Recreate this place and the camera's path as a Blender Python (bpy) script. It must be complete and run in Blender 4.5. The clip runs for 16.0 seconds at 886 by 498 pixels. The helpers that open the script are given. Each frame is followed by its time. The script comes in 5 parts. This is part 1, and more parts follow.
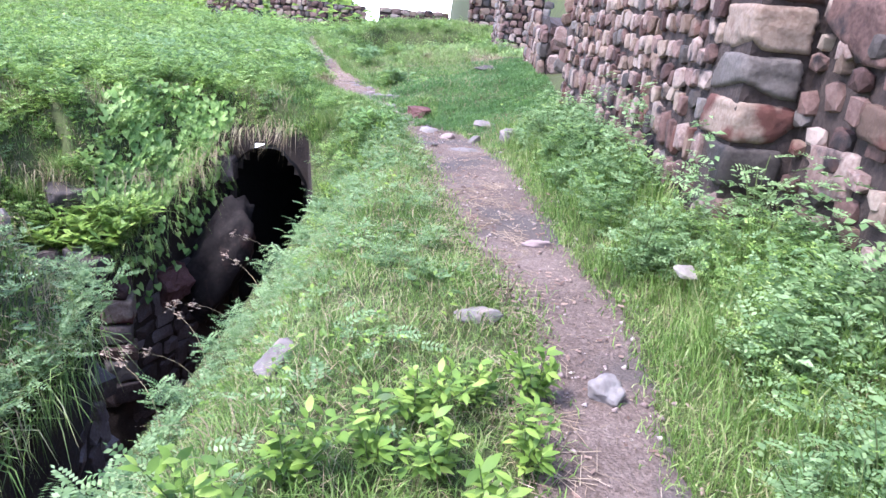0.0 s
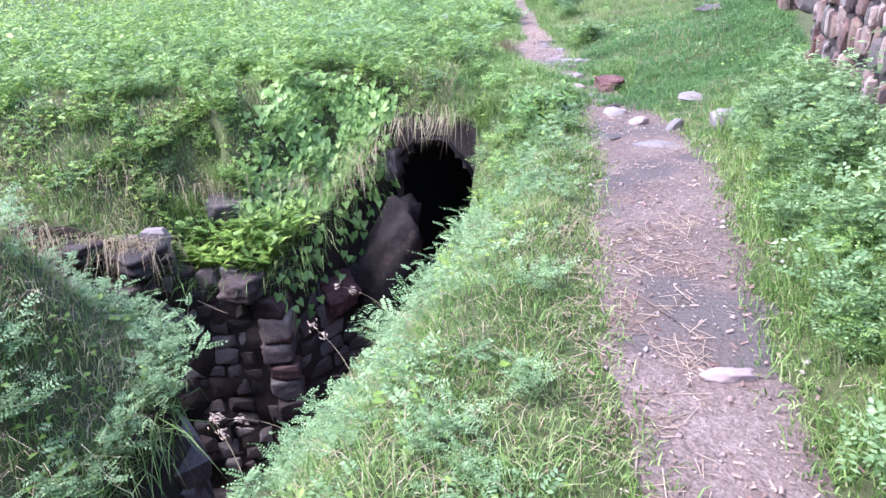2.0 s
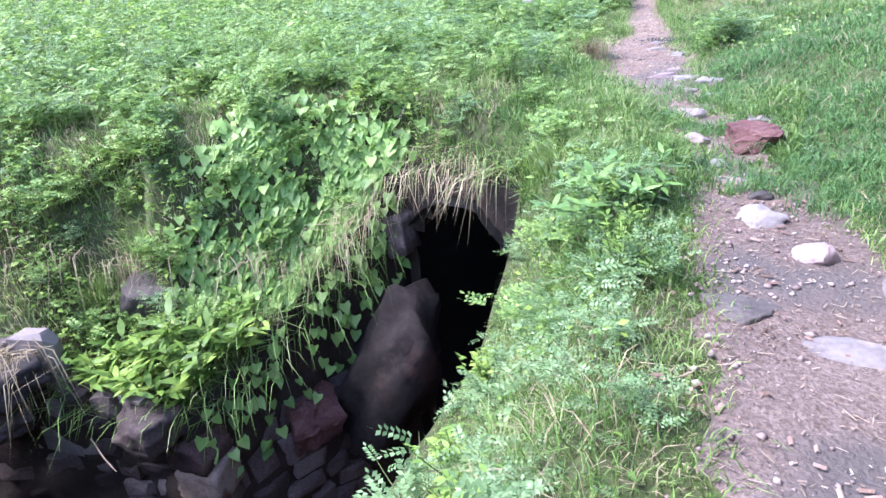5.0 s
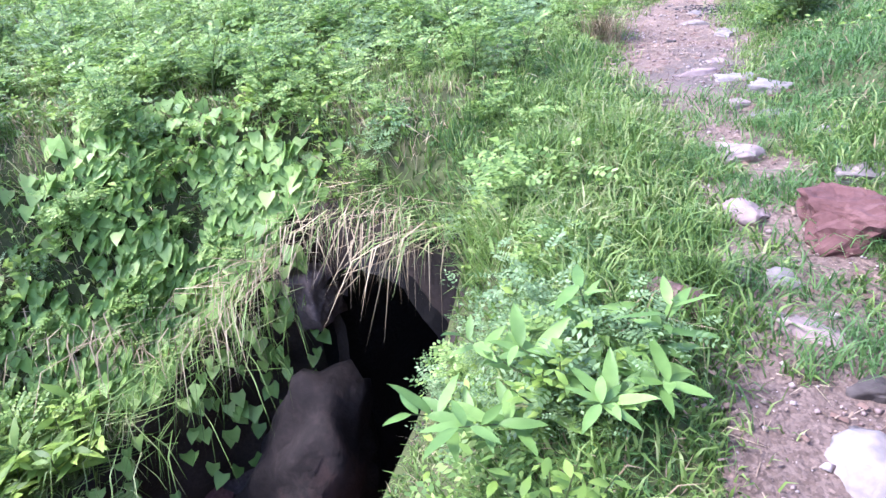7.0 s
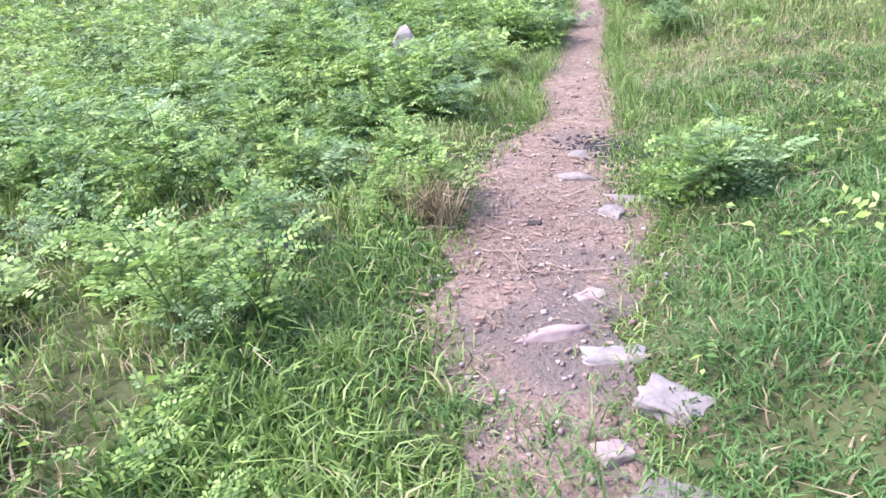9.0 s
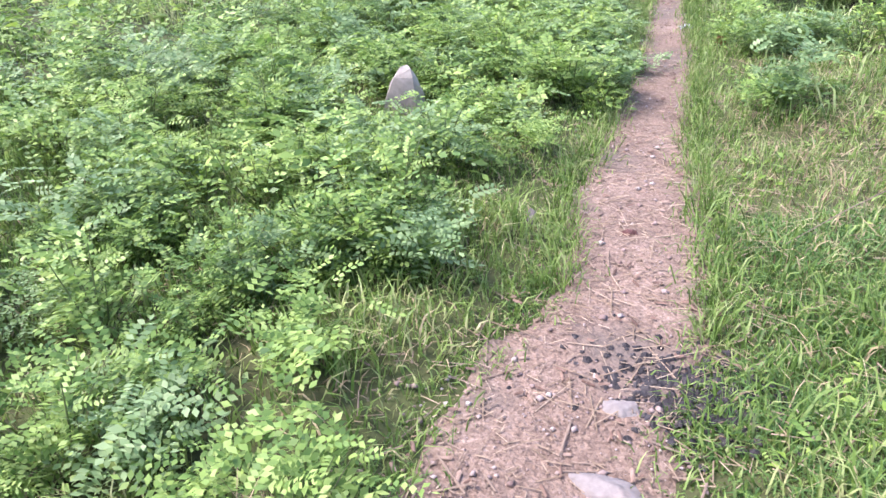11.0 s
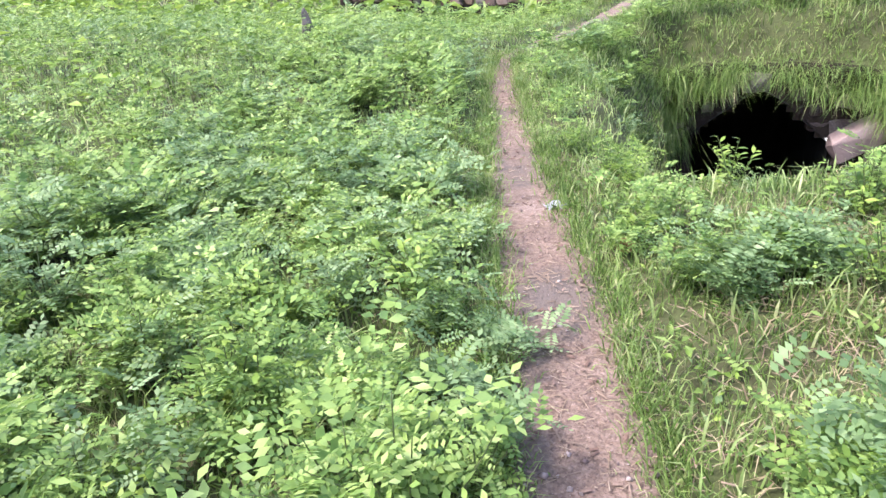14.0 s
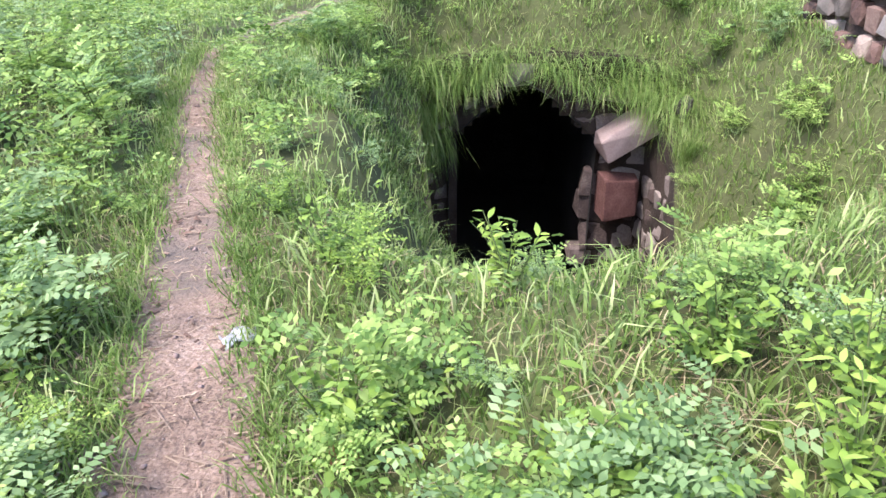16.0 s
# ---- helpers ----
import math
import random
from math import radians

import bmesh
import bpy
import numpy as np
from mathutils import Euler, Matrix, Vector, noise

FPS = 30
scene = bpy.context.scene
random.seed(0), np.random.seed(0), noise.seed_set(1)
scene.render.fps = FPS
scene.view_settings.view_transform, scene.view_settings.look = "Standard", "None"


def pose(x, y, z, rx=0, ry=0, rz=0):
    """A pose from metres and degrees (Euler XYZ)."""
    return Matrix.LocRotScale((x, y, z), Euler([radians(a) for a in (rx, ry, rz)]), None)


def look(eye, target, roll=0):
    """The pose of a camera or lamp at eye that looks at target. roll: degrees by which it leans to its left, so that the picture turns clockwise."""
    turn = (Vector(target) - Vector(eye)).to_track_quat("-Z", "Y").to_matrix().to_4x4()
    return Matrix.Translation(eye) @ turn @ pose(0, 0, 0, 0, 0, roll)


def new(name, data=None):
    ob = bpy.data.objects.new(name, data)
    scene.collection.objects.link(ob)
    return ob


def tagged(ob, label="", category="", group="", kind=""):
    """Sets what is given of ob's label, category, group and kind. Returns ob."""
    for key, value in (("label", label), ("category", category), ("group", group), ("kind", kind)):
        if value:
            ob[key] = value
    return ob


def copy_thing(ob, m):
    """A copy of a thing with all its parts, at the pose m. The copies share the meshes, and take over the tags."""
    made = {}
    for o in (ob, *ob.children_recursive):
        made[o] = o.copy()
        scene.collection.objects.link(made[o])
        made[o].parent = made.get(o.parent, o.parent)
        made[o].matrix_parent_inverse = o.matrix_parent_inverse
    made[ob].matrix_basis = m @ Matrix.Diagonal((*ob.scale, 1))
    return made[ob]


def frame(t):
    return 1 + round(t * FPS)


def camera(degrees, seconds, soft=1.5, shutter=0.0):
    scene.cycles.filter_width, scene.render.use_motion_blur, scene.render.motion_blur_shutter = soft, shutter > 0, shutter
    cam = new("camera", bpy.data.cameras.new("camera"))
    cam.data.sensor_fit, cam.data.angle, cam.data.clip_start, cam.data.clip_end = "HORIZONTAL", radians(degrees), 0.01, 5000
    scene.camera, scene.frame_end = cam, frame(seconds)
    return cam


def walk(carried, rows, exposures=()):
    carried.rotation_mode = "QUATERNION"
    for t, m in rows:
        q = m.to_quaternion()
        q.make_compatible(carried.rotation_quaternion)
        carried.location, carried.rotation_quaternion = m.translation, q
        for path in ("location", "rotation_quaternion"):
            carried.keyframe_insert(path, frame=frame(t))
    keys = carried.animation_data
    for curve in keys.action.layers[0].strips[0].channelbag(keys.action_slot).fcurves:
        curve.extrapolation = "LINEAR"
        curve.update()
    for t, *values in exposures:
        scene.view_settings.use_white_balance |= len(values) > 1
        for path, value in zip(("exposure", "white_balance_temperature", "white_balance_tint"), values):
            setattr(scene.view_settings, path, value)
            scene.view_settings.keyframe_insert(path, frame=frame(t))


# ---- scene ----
cam = camera(66.65, 16.0)
PATH = [
    (0, (0.024, 0.087, 1.353), (0.088, 1.965, 0.67), 5.1),
    (0.5, (0.319, 0.448, 1.485), (0.223, 2.276, 0.678), 2.3),
    (1, (0.524, 0.958, 1.571), (0.169, 2.778, 0.822), 1.5),
    (1.5, (0.539, 1.526, 1.524), (0.05, 3.283, 0.702), -0.5),
    (2, (0.515, 2.058, 1.501), (-0.089, 3.768, 0.658), -4.0),
    (2.5, (0.491, 2.616, 1.466), (-0.244, 4.267, 0.612), -5.0),
    (3, (0.42, 3.235, 1.395), (-0.381, 4.829, 0.49), -4.4),
    (3.5, (0.431, 3.869, 1.382), (-0.35, 5.491, 0.511), -5.0),
    (4, (0.429, 4.483, 1.419), (-0.424, 6.091, 0.591), -4.8),
    (4.2, (0.4, 4.737, 1.407), (-0.472, 6.332, 0.574), -5.5),
    (6.3, (-0.173, 6.903, 1.089), (-1.167, 8.364, 0.153), -4.4),
    (6.5, (-0.184, 7.137, 1.088), (-1.194, 8.588, 0.152), -4.6),
    (7, (-0.185, 7.714, 1.076), (-1.178, 9.136, 0.08), -7.1),
    (7.5, (-0.285, 8.299, 1.132), (-1.272, 9.755, 0.18), -5.8),
    (8, (-0.358, 8.912, 1.179), (-1.269, 10.403, 0.205), -6.3),
    (8.5, (-0.413, 9.469, 1.251), (-1.346, 10.973, 0.32), -7.4),
    (9, (-0.489, 10.053, 1.221), (-1.336, 11.598, 0.275), -5.0),
    (9.5, (-0.578, 10.582, 1.217), (-1.44, 12.099, 0.239), -3.5),
    (10, (-0.715, 11.074, 1.281), (-1.707, 12.509, 0.303), -4.4),
    (10.2, (-0.815, 11.312, 1.298), (-1.828, 12.762, 0.364), -2.9),
    (12.3, (-1.651, 13.415, 1.332), (-2.434, 14.868, 0.203), -1.5),
    (12.5, (-1.751, 13.621, 1.334), (-2.51, 15.103, 0.226), -1.7),
    (13, (-1.999, 14.206, 1.356), (-2.721, 15.794, 0.378), -3.9),
    (13.5, (-2.252, 14.779, 1.405), (-2.85, 16.462, 0.504), -2.4),
    (14, (-2.364, 15.348, 1.429), (-2.932, 17.078, 0.601), -3.7),
    (14.5, (-2.41, 15.888, 1.44), (-3.001, 17.605, 0.602), -2.7),
    (15, (-2.383, 16.456, 1.437), (-2.72, 18.257, 0.637), -1.3),
    (15.5, (-2.243, 16.988, 1.371), (-2.3, 18.81, 0.547), -2.4),
    (16, (-2.179, 17.484, 1.313), (-2.132, 19.258, 0.39), -0.6),
]
walk(cam, [(t, look(eye, target, roll)) for t, eye, target, roll in PATH], [(0, 2.14, 5700, 22), (2, 2.3, 5550, 26), (4.2, 2.33, 5550, 22), (7, 2.3, 5600, 27), (9.5, 2.1, 6250, 24), (13, 2.03, 6450, 23), (16, 2.03, 6500, 18)])

# ---- light ----
SUN_EL, SUN_AZ = radians(58), radians(-120)
world = bpy.data.worlds.new("overcast_sky")
scene.world = world
world.use_nodes = True
wn = world.node_tree.nodes
sky = wn.new("ShaderNodeTexSky")
sky.sky_type, sky.sun_disc = "NISHITA", False
sky.sun_elevation, sky.sun_rotation = SUN_EL, SUN_AZ
sky.air_density, sky.dust_density, sky.ozone_density = 1.0, 2.0, 1.5
wn["Background"].inputs["Strength"].default_value = 0.15
world.node_tree.links.new(sky.outputs["Color"], wn["Background"].inputs["Color"])
sun_data = bpy.data.lights.new("sun", "SUN")
sun_data.energy, sun_data.angle, sun_data.color = 1.5, radians(12), (1.0, 0.97, 0.93)
sun = new("sun", sun_data)
sun_way = Vector((math.sin(SUN_AZ) * math.cos(SUN_EL), math.cos(SUN_AZ) * math.cos(SUN_EL), math.sin(SUN_EL)))
sun.matrix_world = look(sun_way * 50, (0, 0, 0))

# ---- materials ----


def material(name, colors, scale=4.0, rough=0.9, bump=0.3, bump_scale=None, fine=40.0, island=False, per_object=0.0, translucent=0.0, metal=0.0, spots=None, grit=None, damp=None):
    """A surface whose colour runs through `colors` (dark to light) by noise at two sizes, with relief."""
    m = bpy.data.materials.new(name)
    m.use_nodes = True
    nt = m.node_tree
    n, l = nt.nodes, nt.links
    bsdf = n["Principled BSDF"]
    co = n.new("ShaderNodeTexCoord")
    big = n.new("ShaderNodeTexNoise")
    big.inputs["Scale"].default_value, big.inputs["Detail"].default_value = scale, 5
    small = n.new("ShaderNodeTexNoise")
    small.inputs["Scale"].default_value, small.inputs["Detail"].default_value = fine, 4
    geo = n.new("ShaderNodeNewGeometry")
    l.new(geo.outputs["Position"], big.inputs["Vector"])
    l.new(geo.outputs["Position"], small.inputs["Vector"])
    mix = n.new("ShaderNodeMath")
    mix.operation = "MULTIPLY_ADD"
    mix.inputs[1].default_value = 0.45
    l.new(small.outputs["Fac"], mix.inputs[0])
    half = n.new("ShaderNodeMath")
    half.operation = "MULTIPLY"
    half.inputs[1].default_value = 0.55
    l.new(big.outputs["Fac"], half.inputs[0])
    l.new(half.outputs[0], mix.inputs[2])
    value = mix.outputs[0]
    if grit:
        cells = n.new("ShaderNodeTexVoronoi")
        cells.inputs["Scale"].default_value = grit[0]
        l.new(geo.outputs["Position"], cells.inputs["Vector"])
        sep = n.new("ShaderNodeSeparateColor")
        l.new(cells.outputs["Color"], sep.inputs["Color"])
        amount = n.new("ShaderNodeMath")
        amount.operation = "MULTIPLY_ADD"
        amount.inputs[1].default_value = grit[1]
        l.new(sep.outputs["Red"], amount.inputs[0])
        l.new(value, amount.inputs[2])
        less = n.new("ShaderNodeMath")
        less.operation = "SUBTRACT"
        less.inputs[1].default_value = grit[1] / 2
        l.new(amount.outputs[0], less.inputs[0])
        value = less.outputs[0]
    if island or per_object:
        add = n.new("ShaderNodeMath")
        add.operation = "MULTIPLY_ADD"
        add.inputs[1].default_value = 0.38 if island else per_object
        if island:
            l.new(geo.outputs["Random Per Island"], add.inputs[0])
        else:
            info = n.new("ShaderNodeObjectInfo")
            l.new(info.outputs["Random"], add.inputs[0])
        shift = n.new("ShaderNodeMath")
        shift.operation = "SUBTRACT"
        shift.inputs[1].default_value = 0.19 if island else per_object / 2
        l.new(value, add.inputs[2])
        l.new(add.outputs[0], shift.inputs[0])
        value = shift.outputs[0]
    ramp = n.new("ShaderNodeValToRGB")
    e = ramp.color_ramp.elements
    while len(e) < len(colors):
        e.new(0.5)
    for i, c in enumerate(colors):
        e[i].position = 0.22 + 0.56 * i / (len(colors) - 1)
        e[i].color = (*c, 1)
    l.new(value, ramp.inputs["Fac"])
    color = ramp.outputs["Color"]
    if spots:
        sn = n.new("ShaderNodeTexNoise")
        sn.inputs["Scale"].default_value, sn.inputs["Detail"].default_value = spots[1], 6
        l.new(geo.outputs["Position"], sn.inputs["Vector"])
        sr = n.new("ShaderNodeValToRGB")
        sr.color_ramp.elements[0].position, sr.color_ramp.elements[1].position = spots[2], spots[2] + 0.1
        l.new(sn.outputs["Fac"], sr.inputs["Fac"])
        mc = n.new("ShaderNodeMixRGB")
        mc.inputs["Color2"].default_value = (*spots[0], 1)
        l.new(sr.outputs["Color"], mc.inputs["Fac"])
        l.new(color, mc.inputs["Color1"])
        color = mc.outputs["Color"]
    if damp:
        xyz = n.new("ShaderNodeSeparateXYZ")
        l.new(geo.outputs["Position"], xyz.inputs[0])
        wet = n.new("ShaderNodeMapRange")
        wet.inputs["From Min"].default_value, wet.inputs["From Max"].default_value = damp[1], damp[2]
        l.new(xyz.outputs["Y"], wet.inputs["Value"])
        tone = n.new("ShaderNodeValToRGB")
        tone.color_ramp.elements[0].color, tone.color_ramp.elements[1].color = (*damp[0], 1), (1, 1, 1, 1)
        l.new(wet.outputs[0], tone.inputs["Fac"])
        soak = n.new("ShaderNodeMixRGB")
        soak.blend_type = "MULTIPLY"
        soak.inputs["Fac"].default_value = 1
        l.new(color, soak.inputs["Color1"])
        l.new(tone.outputs["Color"], soak.inputs["Color2"])
        color = soak.outputs["Color"]
    l.new(color, bsdf.inputs["Base Color"])
    bsdf.inputs["Roughness"].default_value = rough
    bsdf.inputs["Metallic"].default_value = metal
    bsdf.inputs["Specular IOR Level"].default_value = 0.35
    if bump:
        b = n.new("ShaderNodeBump")
        b.inputs["Strength"].default_value, b.inputs["Distance"].default_value = bump, 0.02
        bn = n.new("ShaderNodeTexNoise")
        bn.inputs["Scale"].default_value, bn.inputs["Detail"].default_value = bump_scale or fine, 6
        l.new(geo.outputs["Position"], bn.inputs["Vector"])
        l.new(bn.outputs["Fac"], b.inputs["Height"])
        l.new(b.outputs["Normal"], bsdf.inputs["Normal"])
    if translucent:
        tr = n.new("ShaderNodeBsdfTranslucent")
        l.new(color, tr.inputs["Color"])
        ms = n.new("ShaderNodeMixShader")
        ms.inputs["Fac"].default_value = translucent
        l.new(bsdf.outputs["BSDF"], ms.inputs[1])
        l.new(tr.outputs["BSDF"], ms.inputs[2])
        l.new(ms.outputs["Shader"], n["Material Output"].inputs["Surface"])
    return m


# soil coloured dark and greenish so gaps between blades read as shade
SOIL = material("shaded_soil_under_grass", [(0.035, 0.032, 0.018), (0.065, 0.075, 0.026), (0.08, 0.11, 0.032)], 1.5, 0.95, 0.6, fine=25)
DIRT = material("trodden_dirt", [(0.08, 0.053, 0.04), (0.17, 0.117, 0.088), (0.25, 0.178, 0.138), (0.37, 0.28, 0.225)], 1.3, 0.95, 1.0, 50, 24, spots=((0.145, 0.115, 0.095), 1.1, 0.53), grit=(100, 0.24), damp=((0.66, 0.68, 0.72), 7.5, 13.5))
STANDSTONE = material("weathered_pale_stone", [(0.2, 0.17, 0.14), (0.32, 0.28, 0.245), (0.44, 0.39, 0.345)], 6, 0.85, 0.4, 22)
# dark earth, taken darker still so the pit's shade is in the colour
PITEARTH = material("shaded_pit_earth", [(0.015, 0.011, 0.009), (0.037, 0.026, 0.02), (0.065, 0.045, 0.033)], 2.5, 0.95, 0.8, 18)
BANK = material("bank_earth", [(0.05, 0.04, 0.025), (0.11, 0.085, 0.055), (0.17, 0.14, 0.09)], 2.5, 0.95, 0.8, 20)
# passage stone coloured near-black to stand for the unlit depth
TUNNEL = material("tunnel_stone_shade", [(0.005, 0.004, 0.004), (0.012, 0.011, 0.01)], 3, 0.95, 0.8, 14)
MORTAR = material("dark_wall_joint", [(0.02, 0.015, 0.013), (0.05, 0.036, 0.031), (0.09, 0.065, 0.054)], 5, 0.95, 0.9, 22)
REDSTONE = material("red_sandstone", [(0.06, 0.032, 0.027), (0.125, 0.073, 0.06), (0.185, 0.12, 0.1), (0.31, 0.24, 0.2)], 3, 0.85, 1.0, 12, per_object=0.75, spots=((0.025, 0.02, 0.02), 4, 0.56))
BUFFSTONE = material("buff_sandstone", [(0.1, 0.062, 0.045), (0.19, 0.13, 0.095), (0.32, 0.25, 0.195)], 3, 0.85, 1.0, 12, per_object=0.6, spots=((0.1, 0.04, 0.03), 3, 0.54))
GREYSTONE = material("grey_quartzite", [(0.042, 0.034, 0.03), (0.088, 0.072, 0.063), (0.16, 0.137, 0.122)], 4, 0.8, 1.0, 12, per_object=0.6)
PALESTONE = material("pale_quartzite", [(0.12, 0.1, 0.09), (0.205, 0.178, 0.165), (0.29, 0.262, 0.245)], 5, 0.8, 0.4, 22, per_object=0.3, spots=((0.3, 0.24, 0.2), 7, 0.6))
PINKSTONE = material("pink_quartzite", [(0.202, 0.14, 0.129), (0.291, 0.218, 0.202), (0.347, 0.28, 0.263)], 6, 0.8, 0.4, 22)
RUSTROCK = material("rust_red_rock", [(0.052, 0.021, 0.017), (0.115, 0.052, 0.045), (0.189, 0.105, 0.09)], 6, 0.85, 0.8, 20)
PITSTONE = material("damp_pit_stone", [(0.045, 0.032, 0.029), (0.115, 0.085, 0.076), (0.24, 0.2, 0.18)], 3, 0.8, 0.6, 18, per_object=0.6)
PEBBLE = material("gravel_stone", [(0.16, 0.104, 0.088), (0.288, 0.216, 0.192), (0.44, 0.384, 0.352)], 6, 0.85, 0.2, island=True)
STRAW = material("dry_straw", [(0.115, 0.08, 0.052), (0.26, 0.19, 0.13), (0.42, 0.335, 0.245)], 3, 0.8, 0, island=True)
DRYGRASS = material("dry_grass", [(0.15, 0.112, 0.069), (0.35, 0.275, 0.163), (0.5, 0.425, 0.263)], 2, 0.8, 0, island=True, translucent=0.2)
BARK = material("dead_twig_bark", [(0.12, 0.085, 0.065), (0.27, 0.2, 0.15)], 20, 0.85, 0.4, per_object=0.3)
STEM = material("green_stem", [(0.07, 0.1, 0.03), (0.16, 0.2, 0.07)], 8, 0.7, 0)
CHAR = material("charred_ash", [(0.012, 0.011, 0.012), (0.04, 0.036, 0.038), (0.1, 0.09, 0.09)], 14, 0.95, 0.6, 40)
LITTER = material("white_plastic_litter", [(0.22, 0.23, 0.24), (0.4, 0.41, 0.42)], 10, 0.5, 0.2)
BRICKRED = material("brick_red_clay", [(0.28, 0.1, 0.06), (0.42, 0.18, 0.11)], 14, 0.85, 0.3)


def leaf_material(name, colors, translucent=0.35, rough=0.5):
    return material(name, colors, 1.2, rough, 0, fine=9, island=True, translucent=translucent)


# brown rock, colour pulled towards black for the shade by the passage
JAMBROCK = material("shaded_brown_jamb_rock", [(0.008, 0.006, 0.005), (0.018, 0.013, 0.011), (0.05, 0.037, 0.031)], 2.2, 0.9, 1.0, 9, fine=16, spots=((0.05, 0.027, 0.021), 2.0, 0.55))
LEAFLITTER = material("dead_leaf_bits", [(0.07, 0.04, 0.03), (0.19, 0.12, 0.09), (0.36, 0.26, 0.2)], 3, 0.85, 0, island=True)
# far grass, lighter than GRASS in colour to stand for haze and glare
PALEGRASS = material("haze_pale_grass", [(0.1, 0.17, 0.045), (0.23, 0.33, 0.1), (0.38, 0.47, 0.18), (0.5, 0.5, 0.28)], 0.5, 0.55, 0, fine=7, island=True, translucent=0.35)
GRASS = leaf_material("grass_blades", [(0.05, 0.1, 0.018), (0.13, 0.22, 0.045), (0.24, 0.36, 0.09), (0.44, 0.42, 0.22)])
LAWN = leaf_material("short_grass", [(0.05, 0.12, 0.03), (0.11, 0.22, 0.06), (0.21, 0.34, 0.1)])
PINNATE = leaf_material("pinnate_leaf", [(0.05, 0.11, 0.024), (0.14, 0.25, 0.055), (0.28, 0.41, 0.1), (0.46, 0.58, 0.2)])
BLUELEAF = leaf_material("bluish_leaf", [(0.085, 0.16, 0.055), (0.19, 0.3, 0.115), (0.38, 0.5, 0.24)])
BROAD = leaf_material("broad_leaf", [(0.06, 0.12, 0.022), (0.19, 0.31, 0.05), (0.42, 0.55, 0.12)])
VINEPIECE = material("heart_leaf", [(0.12, 0.23, 0.05), (0.26, 0.42, 0.1), (0.44, 0.58, 0.19)], 2, 0.5, 0, fine=9, per_object=0.5, translucent=0.3)

LANCELEAF = material("long_leaf", [(0.07, 0.15, 0.03), (0.15, 0.27, 0.06), (0.27, 0.42, 0.11)], 6, 0.5, 0, fine=14, per_object=0.4, translucent=0.25)

# ---- mesh helpers ----
rng = np.random.default_rng(11)


def mesh_np(name, verts, faces, mat, smooth=False):
    """A mesh from vertex rows and a list of (n, k) face index arrays."""
    me = bpy.data.meshes.new(name)
    verts = np.asarray(verts, np.float32)
    faces = [np.asarray(f, np.int32) for f in faces if len(f)]
    loops = np.concatenate([f.ravel() for f in faces])
    counts = np.concatenate([np.full(len(f), f.shape[1], np.int32) for f in faces])
    me.vertices.add(len(verts))
    me.vertices.foreach_set("co", verts.ravel())
    me.loops.add(len(loops))
    me.loops.foreach_set("vertex_index", loops)
    me.polygons.add(len(counts))
    me.polygons.foreach_set("loop_start", np.concatenate([[0], np.cumsum(counts)[:-1]]).astype(np.int32))
    me.update(calc_edges=True)
    if smooth:
        me.polygons.foreach_set("use_smooth", np.ones(len(counts), bool))
    me.materials.append(mat)
    return me


def part(name, me, parent=None, label="", m=None):
    ob = new(name, me)
    if parent is not None:
        ob.parent = parent
    if m is not None:
        ob.matrix_basis = m
    if label:
        ob["label"] = label
    return ob


def from_bm(name, bm, mat, smooth=False):
    me = bpy.data.meshes.new(name)
    if smooth:
        for f in bm.faces:
            f.smooth = True
    bm.to_mesh(me)
    bm.free()
    me.materials.append(mat)
    return me


def wobble(x, y, seed=0.0, size=1.0):
    """Smooth noise of about -1 to 1 over the plan, from crossed waves."""
    x, y = np.asarray(x) / size, np.asarray(y) / size
    s = seed * 1.7
    return (np.sin(1.3 * x + 2.1 * y + s) + np.sin(2.7 * x - 1.9 * y + 2.3 * s) + np.sin(-1.1 * x + 3.7 * y + 0.7 * s)
            + np.sin(4.9 * x + 3.1 * y + 1.9 * s) * 0.6 + np.sin(-5.3 * x + 6.1 * y + 3.1 * s) * 0.5) / 4.1


# ---- terrain ----
PY = [-30, 0, 2.4, 3.4, 4.5, 5.9, 7.4, 8.5, 9.5, 10.3, 11, 11.5, 12, 12.9, 13.6, 14.6, 15.4, 16.6, 18.4, 20.5, 22.1, 22.8, 24.8, 26.5, 27.6, 29, 31]
PX = [0.3, 0.6, 0.82, 0.94, 0.7, 0.55, 0.46, 0.22, -0.08, -0.36, -0.68, -0.98, -1.24, -1.42, -1.75, -1.78, -2.05, -2.36, -2.78, -3.38, -3.78, -4.0, -4.38, -4.0, -3.4, -2.95, -2.6]
PH = [0.3, 0.3, 0.27, 0.27, 0.35, 0.44, 0.46, 0.44, 0.36, 0.3, 0.25, 0.27, 0.38, 0.48, 0.4, 0.3, 0.36, 0.27, 0.28, 0.24, 0.17, 0.18, 0.13, 0.2, 0.3, 0.33, 0.33]
ZY = [-30, 0, 2.5, 4.5, 6, 8, 10, 12, 13.5, 15, 16.6, 19, 20, 22, 23.5, 26, 30, 40]
ZZ = [-0.3, -0.25, -0.24, -0.18, -0.19, -0.27, -0.29, -0.23, -0.31, -0.33, -0.39, -0.33, -0.36, -0.25, -0.14, -0.1, -0.1, -0.6]


def path_x(y):
    return np.interp(y, PY, PX)


def path_half(y):
    return np.interp(y, PY, PH)


